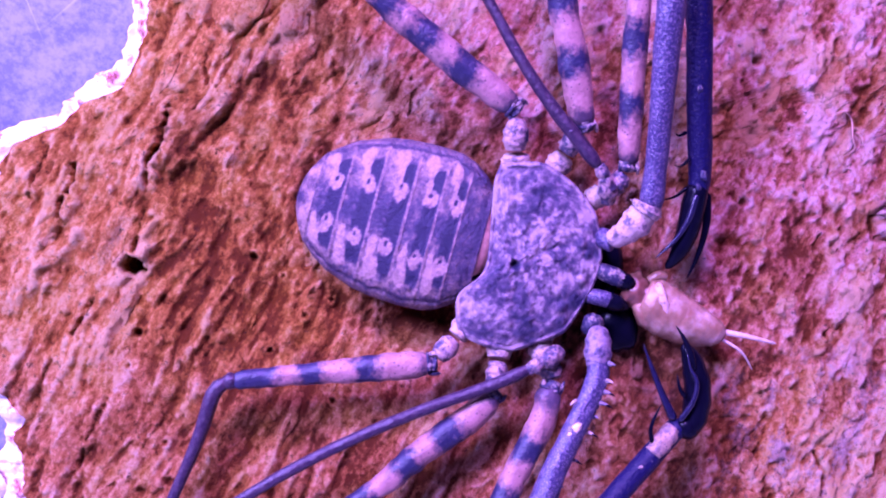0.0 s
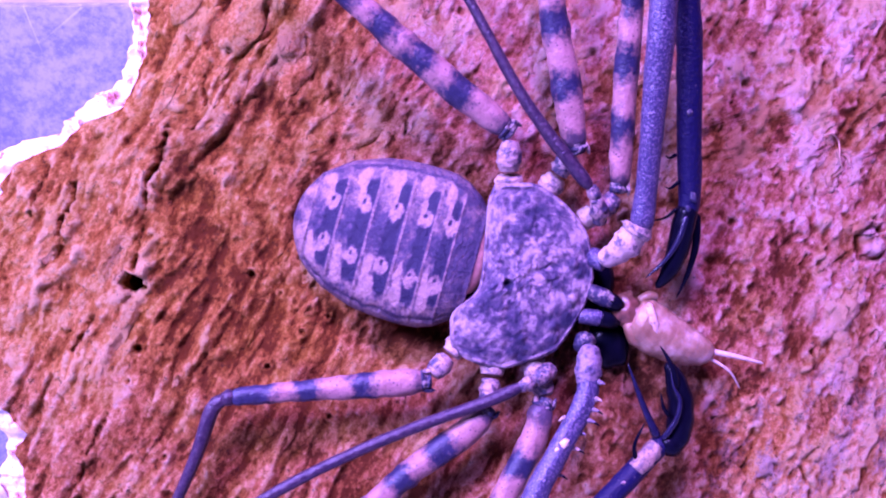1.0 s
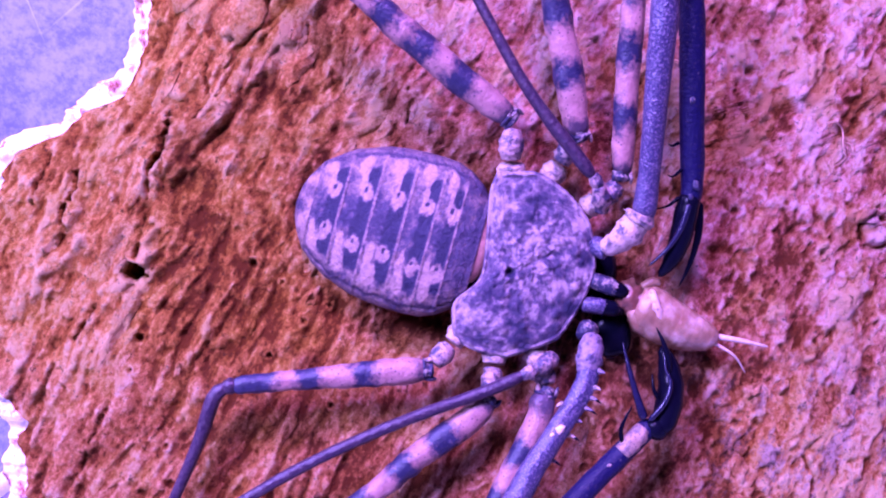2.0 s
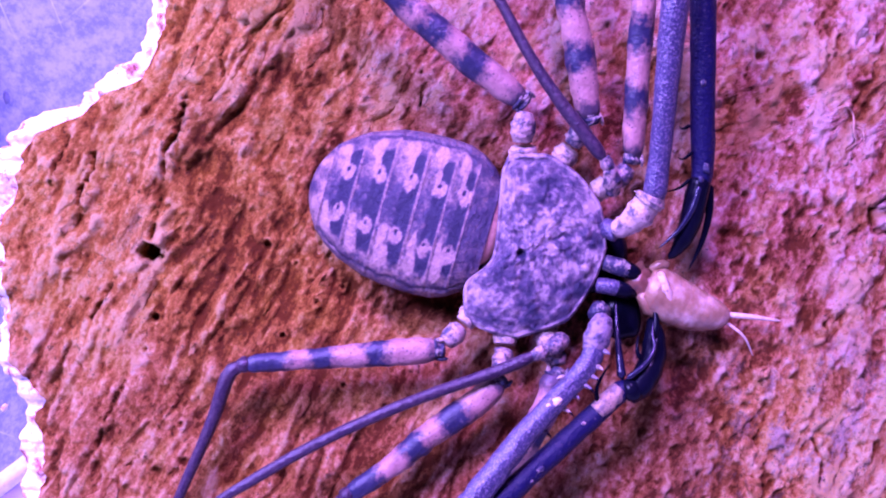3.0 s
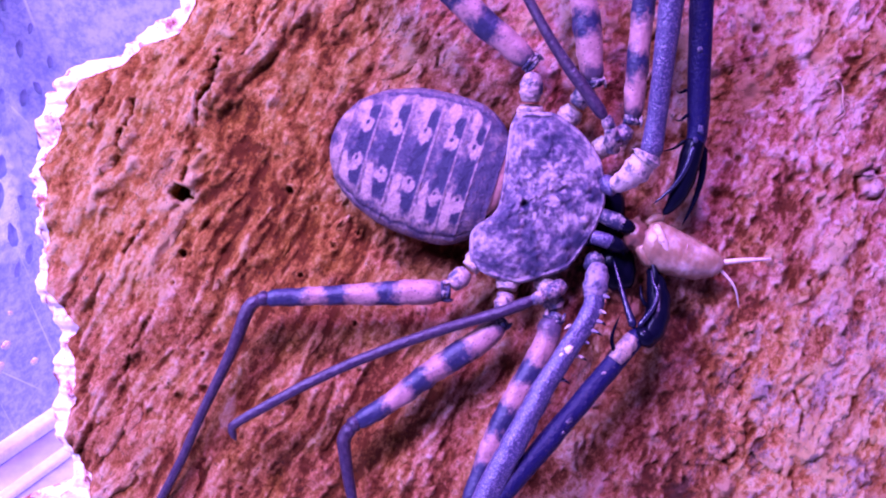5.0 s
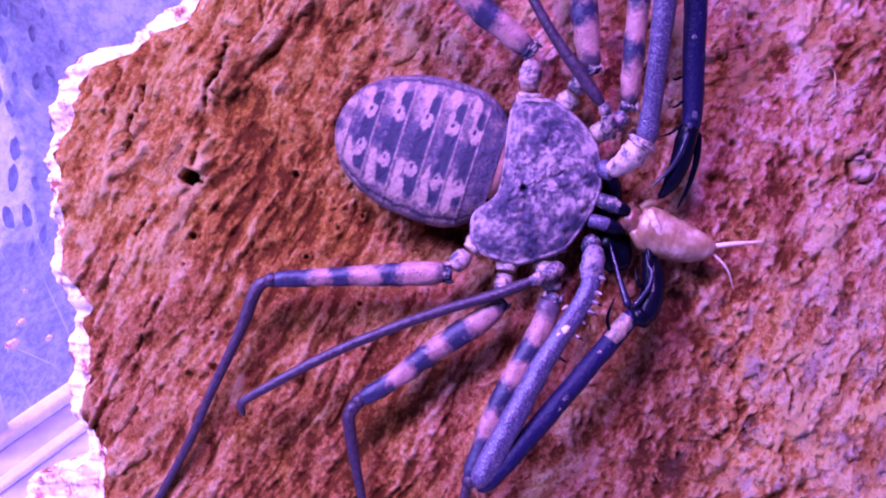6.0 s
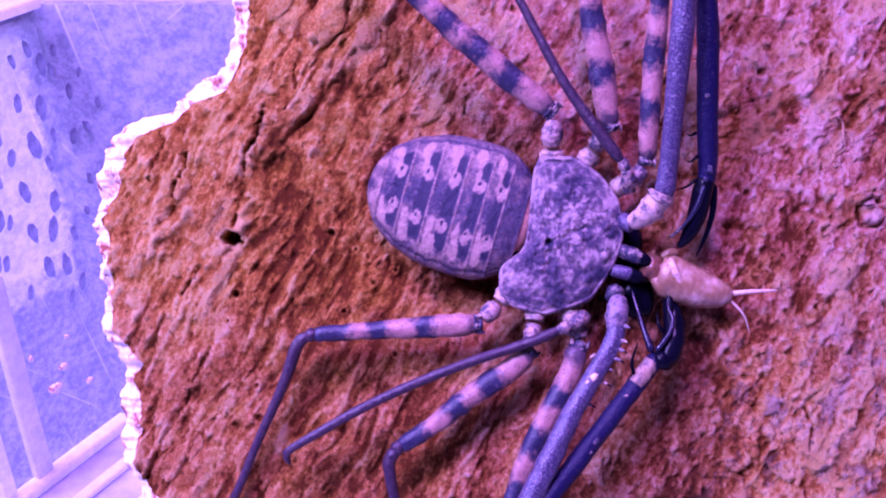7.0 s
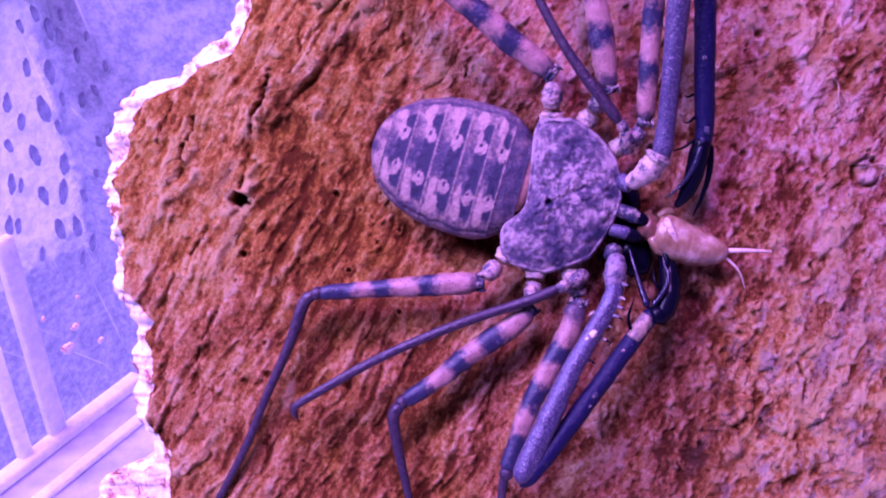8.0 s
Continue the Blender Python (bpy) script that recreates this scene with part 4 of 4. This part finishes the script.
for n, (at, size) in enumerate([((25.75, -8.1, 16.1), (0.42, 0.3, 0.6)), ((26.5, -6.35, 7.5), (0.5, 0.3, 0.8)), ((26.0, -6.1, 6.3), (0.35, 0.25, 0.5))]):
    part("pale_spot", blob("pale_spot", at, [0.75 * v for v in size], M_HINGE, 10 * n, 0.4, 60 + n), forearm, "small pale spot")
claw = part("claw", tube("claw", [(26.3, -5, 6.8), (25.8, -4.8, 4.4), (25.3, -4.4, 1.8), (24.3, -4, -0.6), (23.2, -3.5, -2.1)], [1.15, 1.25, 1.2, 0.95, 0.3], M_BLACK, 26, 16, 1.1, 0.06, 26), scorpion, "glossy black pedipalp claw")
part("spine", tube("spine", [(26.0, -5.9, 5.8), (25.1, -5.8, 3.0), (23.8, -5.4, 0.9), (21.8, -5.0, -1.0)], [0.42, 0.36, 0.24, 0.06], M_BLUISH, 20, 9), claw, "slender bluish spine")
part("spine", tube("spine", [(27.3, -4.4, 6.0), (27.35, -4.0, 2.6), (26.6, -3.5, -0.6), (25.5, -3.0, -3.2)], [0.5, 0.42, 0.3, 0.06], M_BLACK, 20, 9), claw, "slender black spine")
for line in ([(25.2, -6, 9.2), (24.2, -6, 8.4), (23.6, -5.8, 8.6)], [(25.1, -5.4, 6.4), (23.9, -5.2, 5.4), (22.5, -4.8, 5.0)], [(25.0, -5.6, 12.0), (24.2, -5.6, 11.6), (23.8, -5.4, 11.9)]):
    part("spine", tube("spine", line, [0.24, 0.16, 0.04], M_BLACK, 10, 7), claw)

# the pedipalp that moves: each piece has its own hinge at its origin
palp_arm = part("pedipalp", tube("pedipalp", [(-0.1, 0.2, 0.1), (0.35, -0.5, -1.3), (1.05, -1.4, -4.2), (0.9, -2.2, -8), (0.3, -3, -13), (0.1, -3.9, -22), (0, -4.6, -29.6)], [0.9, 1.15, 1.08, 1.15, 1.28, 1.35, 1.4, 1.4, 1.25], M_GREY, 64, 22, 1, 0.16, 31, (0.8, 1)), scorpion, "stout grey spiny pedipalp")
for n, (at, size) in enumerate([((0.62, -3.45, -9.4), (0.42, 0.26, 0.75)), ((0.25, -3.55, -10.1), (0.26, 0.2, 0.3)), ((-0.5, -3.2, -7.0), (0.2, 0.15, 0.4))]):
    part("white_spot", blob("white_spot", at, size, M_WHITE if n < 2 else M_COLLAR, -25, 0.45, 32 + n), palp_arm, "small white spot")
part("joint", tube("joint", [(-0.45, 0.5, 0.75), (-0.1, -0.2, -0.3), (0.35, -0.7, -1.7), (0.75, -1.15, -3.3)], [0.5, 1.1, 1.34, 1.4, 1.38, 1.22, 0.9], M_ROOT, 34, 22, 0.95, 0.12, 37, (1, 1)), palp_arm, "pale mottled root of the pedipalp")
part("root", blob("root", (-0.8, 2.2, 0.7), (1.1, 1.1, 1.3), M_HINGE, -10, 0.25, 33), palp_arm)
for n, (at, out) in enumerate([(-2.3, 0.55), (-4.0, 0.6), (-5.1, 1.0), (-6.3, 1.2), (-7.8, 0.6), (-9.5, 1.2), (-12.6, 1.1), (-15.5, 0.55), (-18.5, 0.5), (-22.0, 0.4)]):
    base_x = float(np.interp(at, [-29.6, -13, -8, -4.2, -1], [0, 0.3, 0.9, 1.05, 0.3])) + 0.95
    line = [(base_x, -2.0, at), (base_x + 0.6 * out, -2.5, at + 0.15), (base_x + out, -2.7, at + 0.1)]
    thorn = part("spine", tube("spine", line, [0.36, 0.2, 0.05], M_COLLAR if n % 4 == 1 else M_ROOT, 10, 9, 1, 0.15, n), palp_arm, "short pale thorn")
    if out > 0.9:
        part("tip", tube("tip", [line[1], line[2], (base_x + 1.25 * out, -2.7, at + 0.05)], [0.17, 0.11, 0.03], M_BLACK, 8, 7), thorn, "dark tip")
palp_forearm = part("pedipalp_forearm", tube("pedipalp_forearm", [(-0.2, 0.3, -0.8), (0, 0, 2), (0, 1.6, 10), (0, 4.2, 22), (0, 4.8, 26.6)], [0.95, 1.12, 1.2, 1.18, 1.15, 1.1], M_DARK, 50, 18, 1, 0.08, 34), scorpion, "dark bluish pedipalp forearm with a pale band")
for n, (at, size) in enumerate([((0.1, 1.25, 13.5), (0.4, 0.2, 0.75)), ((0.5, 1.0, 12.2), (0.2, 0.15, 0.3)), ((-0.3, 2.7, 20.0), (0.25, 0.2, 0.35)), ((-0.5, 0.6, 8.5), (0.2, 0.15, 0.3))]):
    part("white_spot", blob("white_spot", at, [0.75 * v for v in size], M_PALE, -15, 0.5, 46 + n), palp_forearm, "small white spot")
part("pale_band", tube("pale_band", [(-0.22, 3.6, 21.6), (-0.22, 4.0, 23.4), (-0.2, 4.4, 25.4)], [0.95, 1.06, 0.95], chitin_material("pale_band", (0.36, 0.25, 0.17), (0.05, 0.045, 0.08), 0.7, 0.45, 1.0), 16, 18, 1, 0.22, 35), palp_forearm, "pale band")
part("spine", tube("spine", [(-0.9, 3.6, 22.5), (-2.3, 3.2, 23.6), (-3.3, 3.0, 26.0)], [0.28, 0.2, 0.05], M_BLACK, 12, 7), palp_forearm, "thin black spine")
palp_claw = part("pedipalp_claw", tube("pedipalp_claw", [(0.0, 0.2, -1.5), (1.2, 0.2, 0.2), (1.9, 0.3, 2.8), (1.9, 0.4, 5.0), (1.5, 0.5, 6.8), (1.0, 0.6, 8.0)], [1.0, 1.3, 1.45, 1.4, 1.1, 0.45], M_BLACK, 30, 18, 1.0, 0.1, 36), scorpion, "glossy black pedipalp claw")
part("spine", tube("spine", [(1.5, -0.6, 5.2), (1.35, -0.9, 7.0), (0.85, -0.9, 8.6), (0.2, -0.7, 10.0)], [0.42, 0.36, 0.24, 0.05], M_BLACK, 20, 9), palp_claw, "curved black fang of the claw")
part("spine", tube("spine", [(-0.6, -1.0, 0.2), (1.0, -1.5, 2.3), (1.55, -1.5, 4.2), (1.1, -1.3, 5.6), (1.0, -1.1, 7.2)], [0.34, 0.3, 0.26, 0.18, 0.05], M_BLUISH, 24, 9), palp_claw, "long curved bluish spine")
part("spine", tube("spine", [(-0.9, -0.4, 0.2), (-1.9, -0.5, 3.2), (-2.6, -0.4, 5.8), (-3.2, -0.2, 8.4)], [0.55, 0.38, 0.28, 0.05], M_BLUISH, 20, 9), palp_claw, "long thin spine")
part("spine", tube("spine", [(0.4, -1.1, 2.6), (-0.2, -1.4, 3.6), (-0.3, -1.2, 5.2)], [0.3, 0.2, 0.05], M_BLACK, 12, 7), palp_claw)
part("knuckle", blob("knuckle", (0.2, -0.2, -0.6), (1.3, 1.1, 1.1), M_BLACK, -20, 0.2, 38), palp_claw)

# jaws
part("mouth_shade", blob("mouth_shade", (16.8, -0.4, -2.2), (2.6, 1.7, 4.2), M_BLACK, -8, 0.2, 44, 22, 14), scorpion, "black mass standing in for mouth and shade under the carapace")
part("palp_base_shade", blob("palp_base_shade", (18.6, -0.6, -8.2), (2.3, 1.5, 2.9), M_BLACK, 15, 0.1, 45, 20, 14), scorpion, "black mass standing in for the shade by the pedipalp base")
jaw_a = part("jaw", tube("jaw", [(-1.2, 0, 0.3), (1.0, -0.2, 0), (2.6, 0.2, -0.4)], [0.85, 0.95, 0.75], M_HINGE, 20, 14, 0.9, 0.06, 41), scorpion, "grey jaw with a black tip")
jaw_b = part("jaw", tube("jaw", [(-1.2, 0, 0.1), (1.0, -0.2, 0), (2.6, 0.3, -0.1)], [0.8, 0.9, 0.7], M_GREY, 20, 14, 0.9, 0.06, 42), scorpion, "grey jaw with a black tip")
for jaw in (jaw_a, jaw_b):
    part("fang", tube("fang", [(0.9, -0.15, 0.0), (2.3, 0.0, -0.25), (3.5, 0.6, -0.5)], [0.95, 0.86, 0.3], M_BLACK, 12, 12, 0.9, 0.05, 43), jaw, "glossy black fang")

# ------------------------------------------------------------ cricket
def cricket_body():
    """A soft ringed abdomen that tapers to its tail, along x."""
    s = np.linspace(0, 1, 64)
    r = np.interp(s, [0, 0.1, 0.3, 0.55, 0.75, 0.9, 0.97, 1], [2.1, 2.75, 2.8, 2.45, 2.0, 1.5, 0.95, 0.4])
    ringed = 1 - 0.018 * np.abs(np.cos((s + 0.02 * np.sin(9 * s)) * math.pi * 9)) ** 12 * np.clip(2 * s, 0, 1)
    a = np.linspace(0, 2 * math.pi, 26, endpoint=False)
    x = (s * 9.6)[:, None] + 0 * a[None]
    wob = 1 + 0.045 * fbm(x / 3.1, 1.3 * np.cos(a)[None] + np.sin(a)[None], 81, 2)
    y = (r * ringed)[:, None] * wob * np.sin(a)[None] * 0.85
    z = (r * ringed)[:, None] * wob * np.cos(a)[None] - 0.45 * np.sin(math.pi * s)[:, None]
    m = len(a)
    faces = [(i * m + j, i * m + (j + 1) % m, (i + 1) * m + (j + 1) % m, (i + 1) * m + j) for i in range(len(s) - 1) for j in range(m)]
    faces += [tuple(range(m))[::-1], tuple(range((len(s) - 1) * m, len(s) * m))]
    return mesh_of("cricket_abdomen", np.stack([x, y, z], -1).reshape(-1, 3), faces, M_CRICKET)


cricket = thing("cricket", "pale tan half-eaten cricket held in the jaws of the whip scorpion", "insect", BARK)
part("abdomen", cricket_body(), cricket, "soft ringed tan abdomen")
part("thorax", blob("thorax", (0.5, 0.1, -0.1), (1.6, 1.4, 1.8), M_FLESH, 0, 0.12, 82, 22, 14), cricket, "torn pale thorax")
part("leg", tube("leg", [(-0.4, -0.7, -0.9), (1.0, -0.9, -2.0), (3.2, -0.3, -2.6)], [0.6, 0.75, 0.35], M_CRICKET, 18, 12, 1, 0.1, 83), cricket, "folded pale leg")
part("leg", tube("leg", [(-0.2, -0.4, 1.6), (0.4, -0.6, 2.6), (1.4, -0.3, 2.9)], [0.5, 0.55, 0.4], M_CRICKET, 14, 10, 1, 0.1, 84), cricket, "stump of a pale leg")
part("torn_flesh", blob("torn_flesh", (-1.0, 0.0, 0.1), (1.5, 1.5, 1.9), M_FLESH, 10, 0.35, 85, 26, 18), cricket, "torn brownish flesh")
part("torn_skin", tube("torn_skin", [(0.5, -1.5, 1.9), (1.2, -2.1, 1.0), (2.2, -2.2, 0.0), (2.9, -2.05, -0.9)], [0.3, 0.45, 0.5, 0.2], chitin_material("torn_skin", (0.60, 0.47, 0.40), (0.36, 0.21, 0.15), 0.6, 0.3, 1.0), 22, 12, 0.5, 0.5, 86), cricket, "pale torn skin")
cercus_a = part("cercus", tube("cercus", [(-0.4, 0, 0), (2.5, -0.2, 0.1), (5.8, 0.3, 0)], [0.34, 0.27, 0.12], M_WHITE, 20, 8), cricket, "pale bristle-like tail appendage")
cercus_b = part("cercus", tube("cercus", [(-0.4, 0, 0), (2.6, 0.3, 0.35), (5.2, 1.6, -0.3)], [0.2, 0.14, 0.06], M_WHITE, 20, 8), cricket, "pale bristle-like tail appendage")


# ------------------------------------------------------------ tub
PSI = radians(62.4)
CORNER = (-0.0861 + 0.0065 * math.cos(PSI), 0.1547 + 0.0065 * math.sin(PSI))
TALL, WALL = 0.0965, 0.0022


def box_mesh(name, lo, hi, mat, bevel=0.0):
    bm = bmesh.new()
    bmesh.ops.create_cube(bm, size=1)
    bmesh.ops.scale(bm, vec=[b - a for a, b in zip(lo, hi)], verts=bm.verts)
    bmesh.ops.translate(bm, vec=[(a + b) / 2 for a, b in zip(lo, hi)], verts=bm.verts)
    if bevel:
        bmesh.ops.bevel(bm, geom=bm.edges[:], offset=bevel, segments=3, affect="EDGES", profile=0.5)
    me = bpy.data.meshes.new(name)
    bm.to_mesh(me)
    bm.free()
    me.materials.append(mat)
    return me


SIDE = pose(CORNER[0], CORNER[1], 0, 0, 0, 62.4)  # its x runs along the fogged side wall, away from the viewer
tub = thing("plastic_tub", "fogged bluish plastic tub with moulded ribs holding a slab of bark", "container")
part("side_wall", box_mesh("side_wall", (-0.24, 0, 0.002), (0.0, WALL, TALL), M_TUB_SIDE), tub, "fogged lavender plastic wall").matrix_basis = SIDE
part("back_wall", box_mesh("back_wall", (CORNER[0] - 0.001, CORNER[1] + 0.0005, 0.002), (0.17, CORNER[1] + 0.0027, TALL), M_TUB_BACK), tub, "scratched blue plastic wall")
part("tub_floor", box_mesh("tub_floor", (-0.24, -0.10, 0.0), (0.17, CORNER[1] + 0.0027, 0.002), M_FLOOR), tub, "pale plastic floor")
part("right_wall", box_mesh("right_wall", (0.1701, -0.10, 0.002), (0.1722, CORNER[1] + 0.0027, TALL), M_TUB_BACK), tub)
part("front_wall", box_mesh("front_wall", (-0.24, -0.1022, 0.002), (0.1722, -0.1001, 0.08), M_TUB_BACK), tub)
for lo, hi in (((-0.0245, -0.0022, 0.003), (-0.0205, 0.0, 0.052)), ((-0.0325, -0.0022, 0.003), (-0.0295, 0.0, 0.032))):
    part("rib", box_mesh("rib", lo, hi, M_RIB, 0.0005), tub, "whitish vertical plastic rib").matrix_basis = SIDE
part("floor_bead", box_mesh("floor_bead", (-0.12, -0.004, 0.002), (0.0, -0.0001, 0.0045), M_RIB, 0.0008), tub, "pale moulded bead along the floor").matrix_basis = SIDE
part("rim", box_mesh("rim", (-0.24, -0.003, TALL), (0.0, 0.005, TALL + 0.002), M_RIB, 0.0006), tub, "whitish rim of the tub").matrix_basis = SIDE

def fog_film():
    """A thin whitish film of condensation with ragged borders, on the side wall."""
    zs = np.linspace(36, 95, 60)
    near = -70 + 0 * zs
    far = -1.2 + 1.6 * fbm(zs / 6, zs * 0, 111, 4)
    us = np.linspace(0, 1, 60)
    u = near[:, None] + (far - near)[:, None] * us[None]
    z = zs[:, None] + 0 * u
    z = np.where(zs[:, None] == 36, 37 + 4 * fbm(u / 5, u * 0, 113, 4), z)
    fade = np.clip(np.minimum((far[:, None] - u) / 5, (z - 36) / 16), 0, 1)
    return sheet("fog_film", np.stack([u, -0.3 + 0 * u, z], -1), M_FOG, {"fade": fade.reshape(-1)})


part("fog_film", fog_film(), tub, "whitish film of condensation").matrix_basis = SIDE
part("floor_reflection", box_mesh("floor_reflection", (-0.12, -0.0135, 0.002), (0.01, -0.0108, 0.0035), M_RIB, 0.0005), tub, "pale strip imitating a reflection on the floor").matrix_basis = SIDE
part("floor_reflection", box_mesh("floor_reflection", (-0.12, -0.024, 0.002), (0.01, -0.022, 0.003), M_RIB, 0.0004), tub, "pale strip imitating a reflection on the floor").matrix_basis = SIDE
for n, (u, z, size) in enumerate([(-14.5, 20.5, 1.3), (-11.5, 24, 0.9), (-6, 17, 0.7), (-18, 30, 0.6), (-9, 30, 0.5)]):
    me = blob("reflection_lump", (0, 0, 0), (size * 1.3, size * 0.5, size), M_EDGE, 30 * n, 0.4, n, 12, 8)
    thing("reflection_lump", "small pale lump imitating a blurred reflection in the plastic wall", "bark", SIDE @ pose(u * MM, -0.0004 * size, z * MM), me, "crumbs on the tub wall")
DROPS = [(0.2, -72, 1.5), (1.8, -84.7, 1.3), (-4.1, -80.1, 1.3), (0, -90.1, 1.3), (-10.5, -83.1, 1.1), (-5.2, -72.6, 1), (-1.3, -63.4, 1), (-4.5, -88.5, 1.2), (-2.7, -97.2, 1.3), (1.3, -98.7, 1.3), (-13.3, -90.9, 1), (-11.6, -91.8, 0.9),
         (5.5, -58.1, 1.1), (3.2, -54.7, 0.9), (-0.5, -55.6, 0.8), (-8.8, -84.6, 0.8), (-7, -68, 1), (-9, -76, 0.9), (-12, -74, 1.1), (-15, -81, 1), (-16, -70, 1), (2.6, -77, 0.9), (3.4, -66, 1.2), (4.6, -93, 0.9), (4.0, -104, 1.0), (-8, -100, 0.8), (-12, -62, 0.9), (7.4, -60, 0.8), (0.8, -106, 0.9), (4.8, -72, 0.8), (-18, -88, 1)]


def drop_and_reflection(n, u, z, size, at):
    """A flattened, slightly run bead of water on the wall's inner face; on the back wall it imitates a reflection."""
    rng = random.Random(100 + n)
    th, ph = np.meshgrid(np.linspace(0, 2 * math.pi, 16, endpoint=False), np.linspace(0.02, 0.5 * math.pi, 7))
    rag = 1 + 0.42 * fbm(np.cos(th) * 1.2 + n, np.sin(th) * 1.7 + 3 * n, n, 3)
    x = 0.85 * size * rag * np.sin(ph) * np.cos(th)
    zz = 1.9 * size * rag * np.sin(ph) * np.sin(th)
    x = x + rng.uniform(-0.25, 0.25) * zz
    y = -0.45 * size * np.cos(ph) - 0.35
    faces = [(i * 16 + j, (i + 1) * 16 + j, (i + 1) * 16 + (j + 1) % 16, i * 16 + (j + 1) % 16) for i in range(6) for j in range(16)] + [tuple(range(16))]
    me = mesh_of("drop_and_reflection", np.stack([x, y, zz], -1).reshape(-1, 3), faces, M_DROP)
    thing("drop_and_reflection", "elongated bead of condensation and, on the back wall, its imitated reflection", "water drop", at, me, "drops on the tub wall")


BACK = pose(CORNER[0], CORNER[1] + 0.0005, 0)
for n, (u, z, size) in enumerate(DROPS):
    drop_and_reflection(n, u, z, size, SIDE @ pose((u - 6.5) * MM, 0, EYE + z * MM))
for n, (u, z, size) in enumerate([(2, 88, 0.8), (3.5, 80, 1.0), (6, 84, 0.7), (2.5, 71, 1.1), (5.5, 73, 0.9), (8.5, 78, 0.8), (4, 62, 0.9), (7, 64, 0.7), (2, 55, 0.8), (10, 70, 0.6)]):
    drop_and_reflection(50 + n, u, z, size * 0.8, BACK @ pose(u * MM, 0, z * MM))

for ob in tub.children:
    if ob.name in ("side_wall", "back_wall", "fog_film"):
        ob.visible_shadow = False

thing("table", "plain table top under the plastic tub", "table", None, box_mesh("table", (-0.7, -0.6, -0.03), (0.7, 0.7, -0.0005), M_TABLE, 0.003))


# ------------------------------------------------------------ motion
def motions():
    # upper arm's swing, place of the forearm's far end, claw's lean
    swing = [(0.0, 21.5, 23.8, -17.7, -6), (0.5, 24.0, 23.3, -17.4, -6), (1.0, 24.0, 23.5, -17.5, -6), (1.5, 24.0, 23.8, -17.7, -6), (2.2, 32.0, 20.5, -16.3, 6), (2.8, 42.0, 17.4, -15.0, 18),
             (3.0, 37.5, 18.1, -15.2, 14), (3.2, 30.0, 19.6, -15.3, 8), (3.5, 26.0, 20.7, -15.3, 3), (4.0, 25.2, 20.6, -15.3, 2), (4.5, 25.0, 20.4, -15.3, 1), (6.0, 25.0, 20.0, -15.7, 0), (7.0, 24.3, 20.0, -15.4, 0), (8.0, 23.6, 19.9, -15.1, 0)]
    upper, fore, tip = [], [], []
    for t, turn, ex, ez, lean in swing:
        tuck = -20 * min(max((t - 1.5) / 1.7, 0), 1)
        a = radians(turn)
        bx, bz = 16.0 - 29.6 * math.sin(a), -8.8 - 29.6 * math.cos(a)
        f = math.atan2(ex - bx, ez - bz)
        upper.append((t, pose(16.0 * MM, -6 * MM, -8.8 * MM, 0, turn, 0)))
        fore.append((t, pose((bx + 0.8) * MM, -10.2 * MM, bz * MM, 0, math.degrees(f), 0)))
        tip.append((t, pose((bx + 0.8 + 26.3 * math.sin(f)) * MM, -5.5 * MM, (bz + 26.3 * math.cos(f)) * MM, tuck, lean, 0)))
    walk(palp_arm, upper)
    walk(palp_forearm, fore)
    walk(palp_claw, tip)
    bodies = [(0.0, 21.0, -4.8, 26.5), (0.5, 20.9, -5.0, 27), (1.0, 21.0, -4.9, 27), (1.5, 21.1, -4.7, 26), (3.0, 21.0, -4.8, 22), (3.5, 21.8, -4.5, 17), (4.5, 21.5, -4.6, 17), (6.0, 21.1, -4.9, 17), (7.0, 21.1, -4.8, 19), (8.0, 21.0, -4.8, 18)]
    walk(cricket, [(t, BARK @ pose(x * MM, -2.6 * MM, (z - 0.15) * MM, 0, a, 0)) for t, x, z, a in bodies])
    tail = 9.3 * MM
    walk(cercus_a, [(t, pose(tail, 0, 0.4 * MM, 0, a, 0)) for t, a in ((0.0, -14), (1.5, -14), (3.0, -16), (3.5, -21), (4.5, -23), (6.0, -25), (7.0, -24), (8.0, -18))])
    walk(cercus_b, [(t, pose(tail, 0, -0.4 * MM, 0, a, 0)) for t, a in ((0.0, 12), (1.5, 12), (3.0, 22), (3.5, 46), (4.5, 41), (6.0, 33), (8.0, 33))])
    walk(jaw_a, [(t, pose((16.9 + dx) * MM, -3.6 * MM, (-2.9 + dz) * MM, 0, a, 0)) for t, dx, dz, a in ((0.0, 0.2, 0.2, 14), (1.0, 0, 0, 16), (1.5, 0.1, 0, 14), (3.0, 0.4, 0, 10), (3.5, 0.5, 0.1, 8), (4.5, 0.3, 0, 12), (6.0, 0.2, 0, 12), (8.0, 0.2, 0, 14))])
    walk(jaw_b, [(t, pose((16.1 + dx) * MM, -3.4 * MM, (-5.2 + dz) * MM, 0, a, 0)) for t, dx, dz, a in ((0.0, 0, 0.1, 10), (1.0, 0, 0, 4), (1.5, 0, 0, 4), (3.0, 0.5, 0.1, 6), (3.5, 0.1, 0, 16), (4.5, 0.1, 0, 14), (6.0, 0.2, 0, 10), (8.0, 0.1, 0, 10))])


motions()
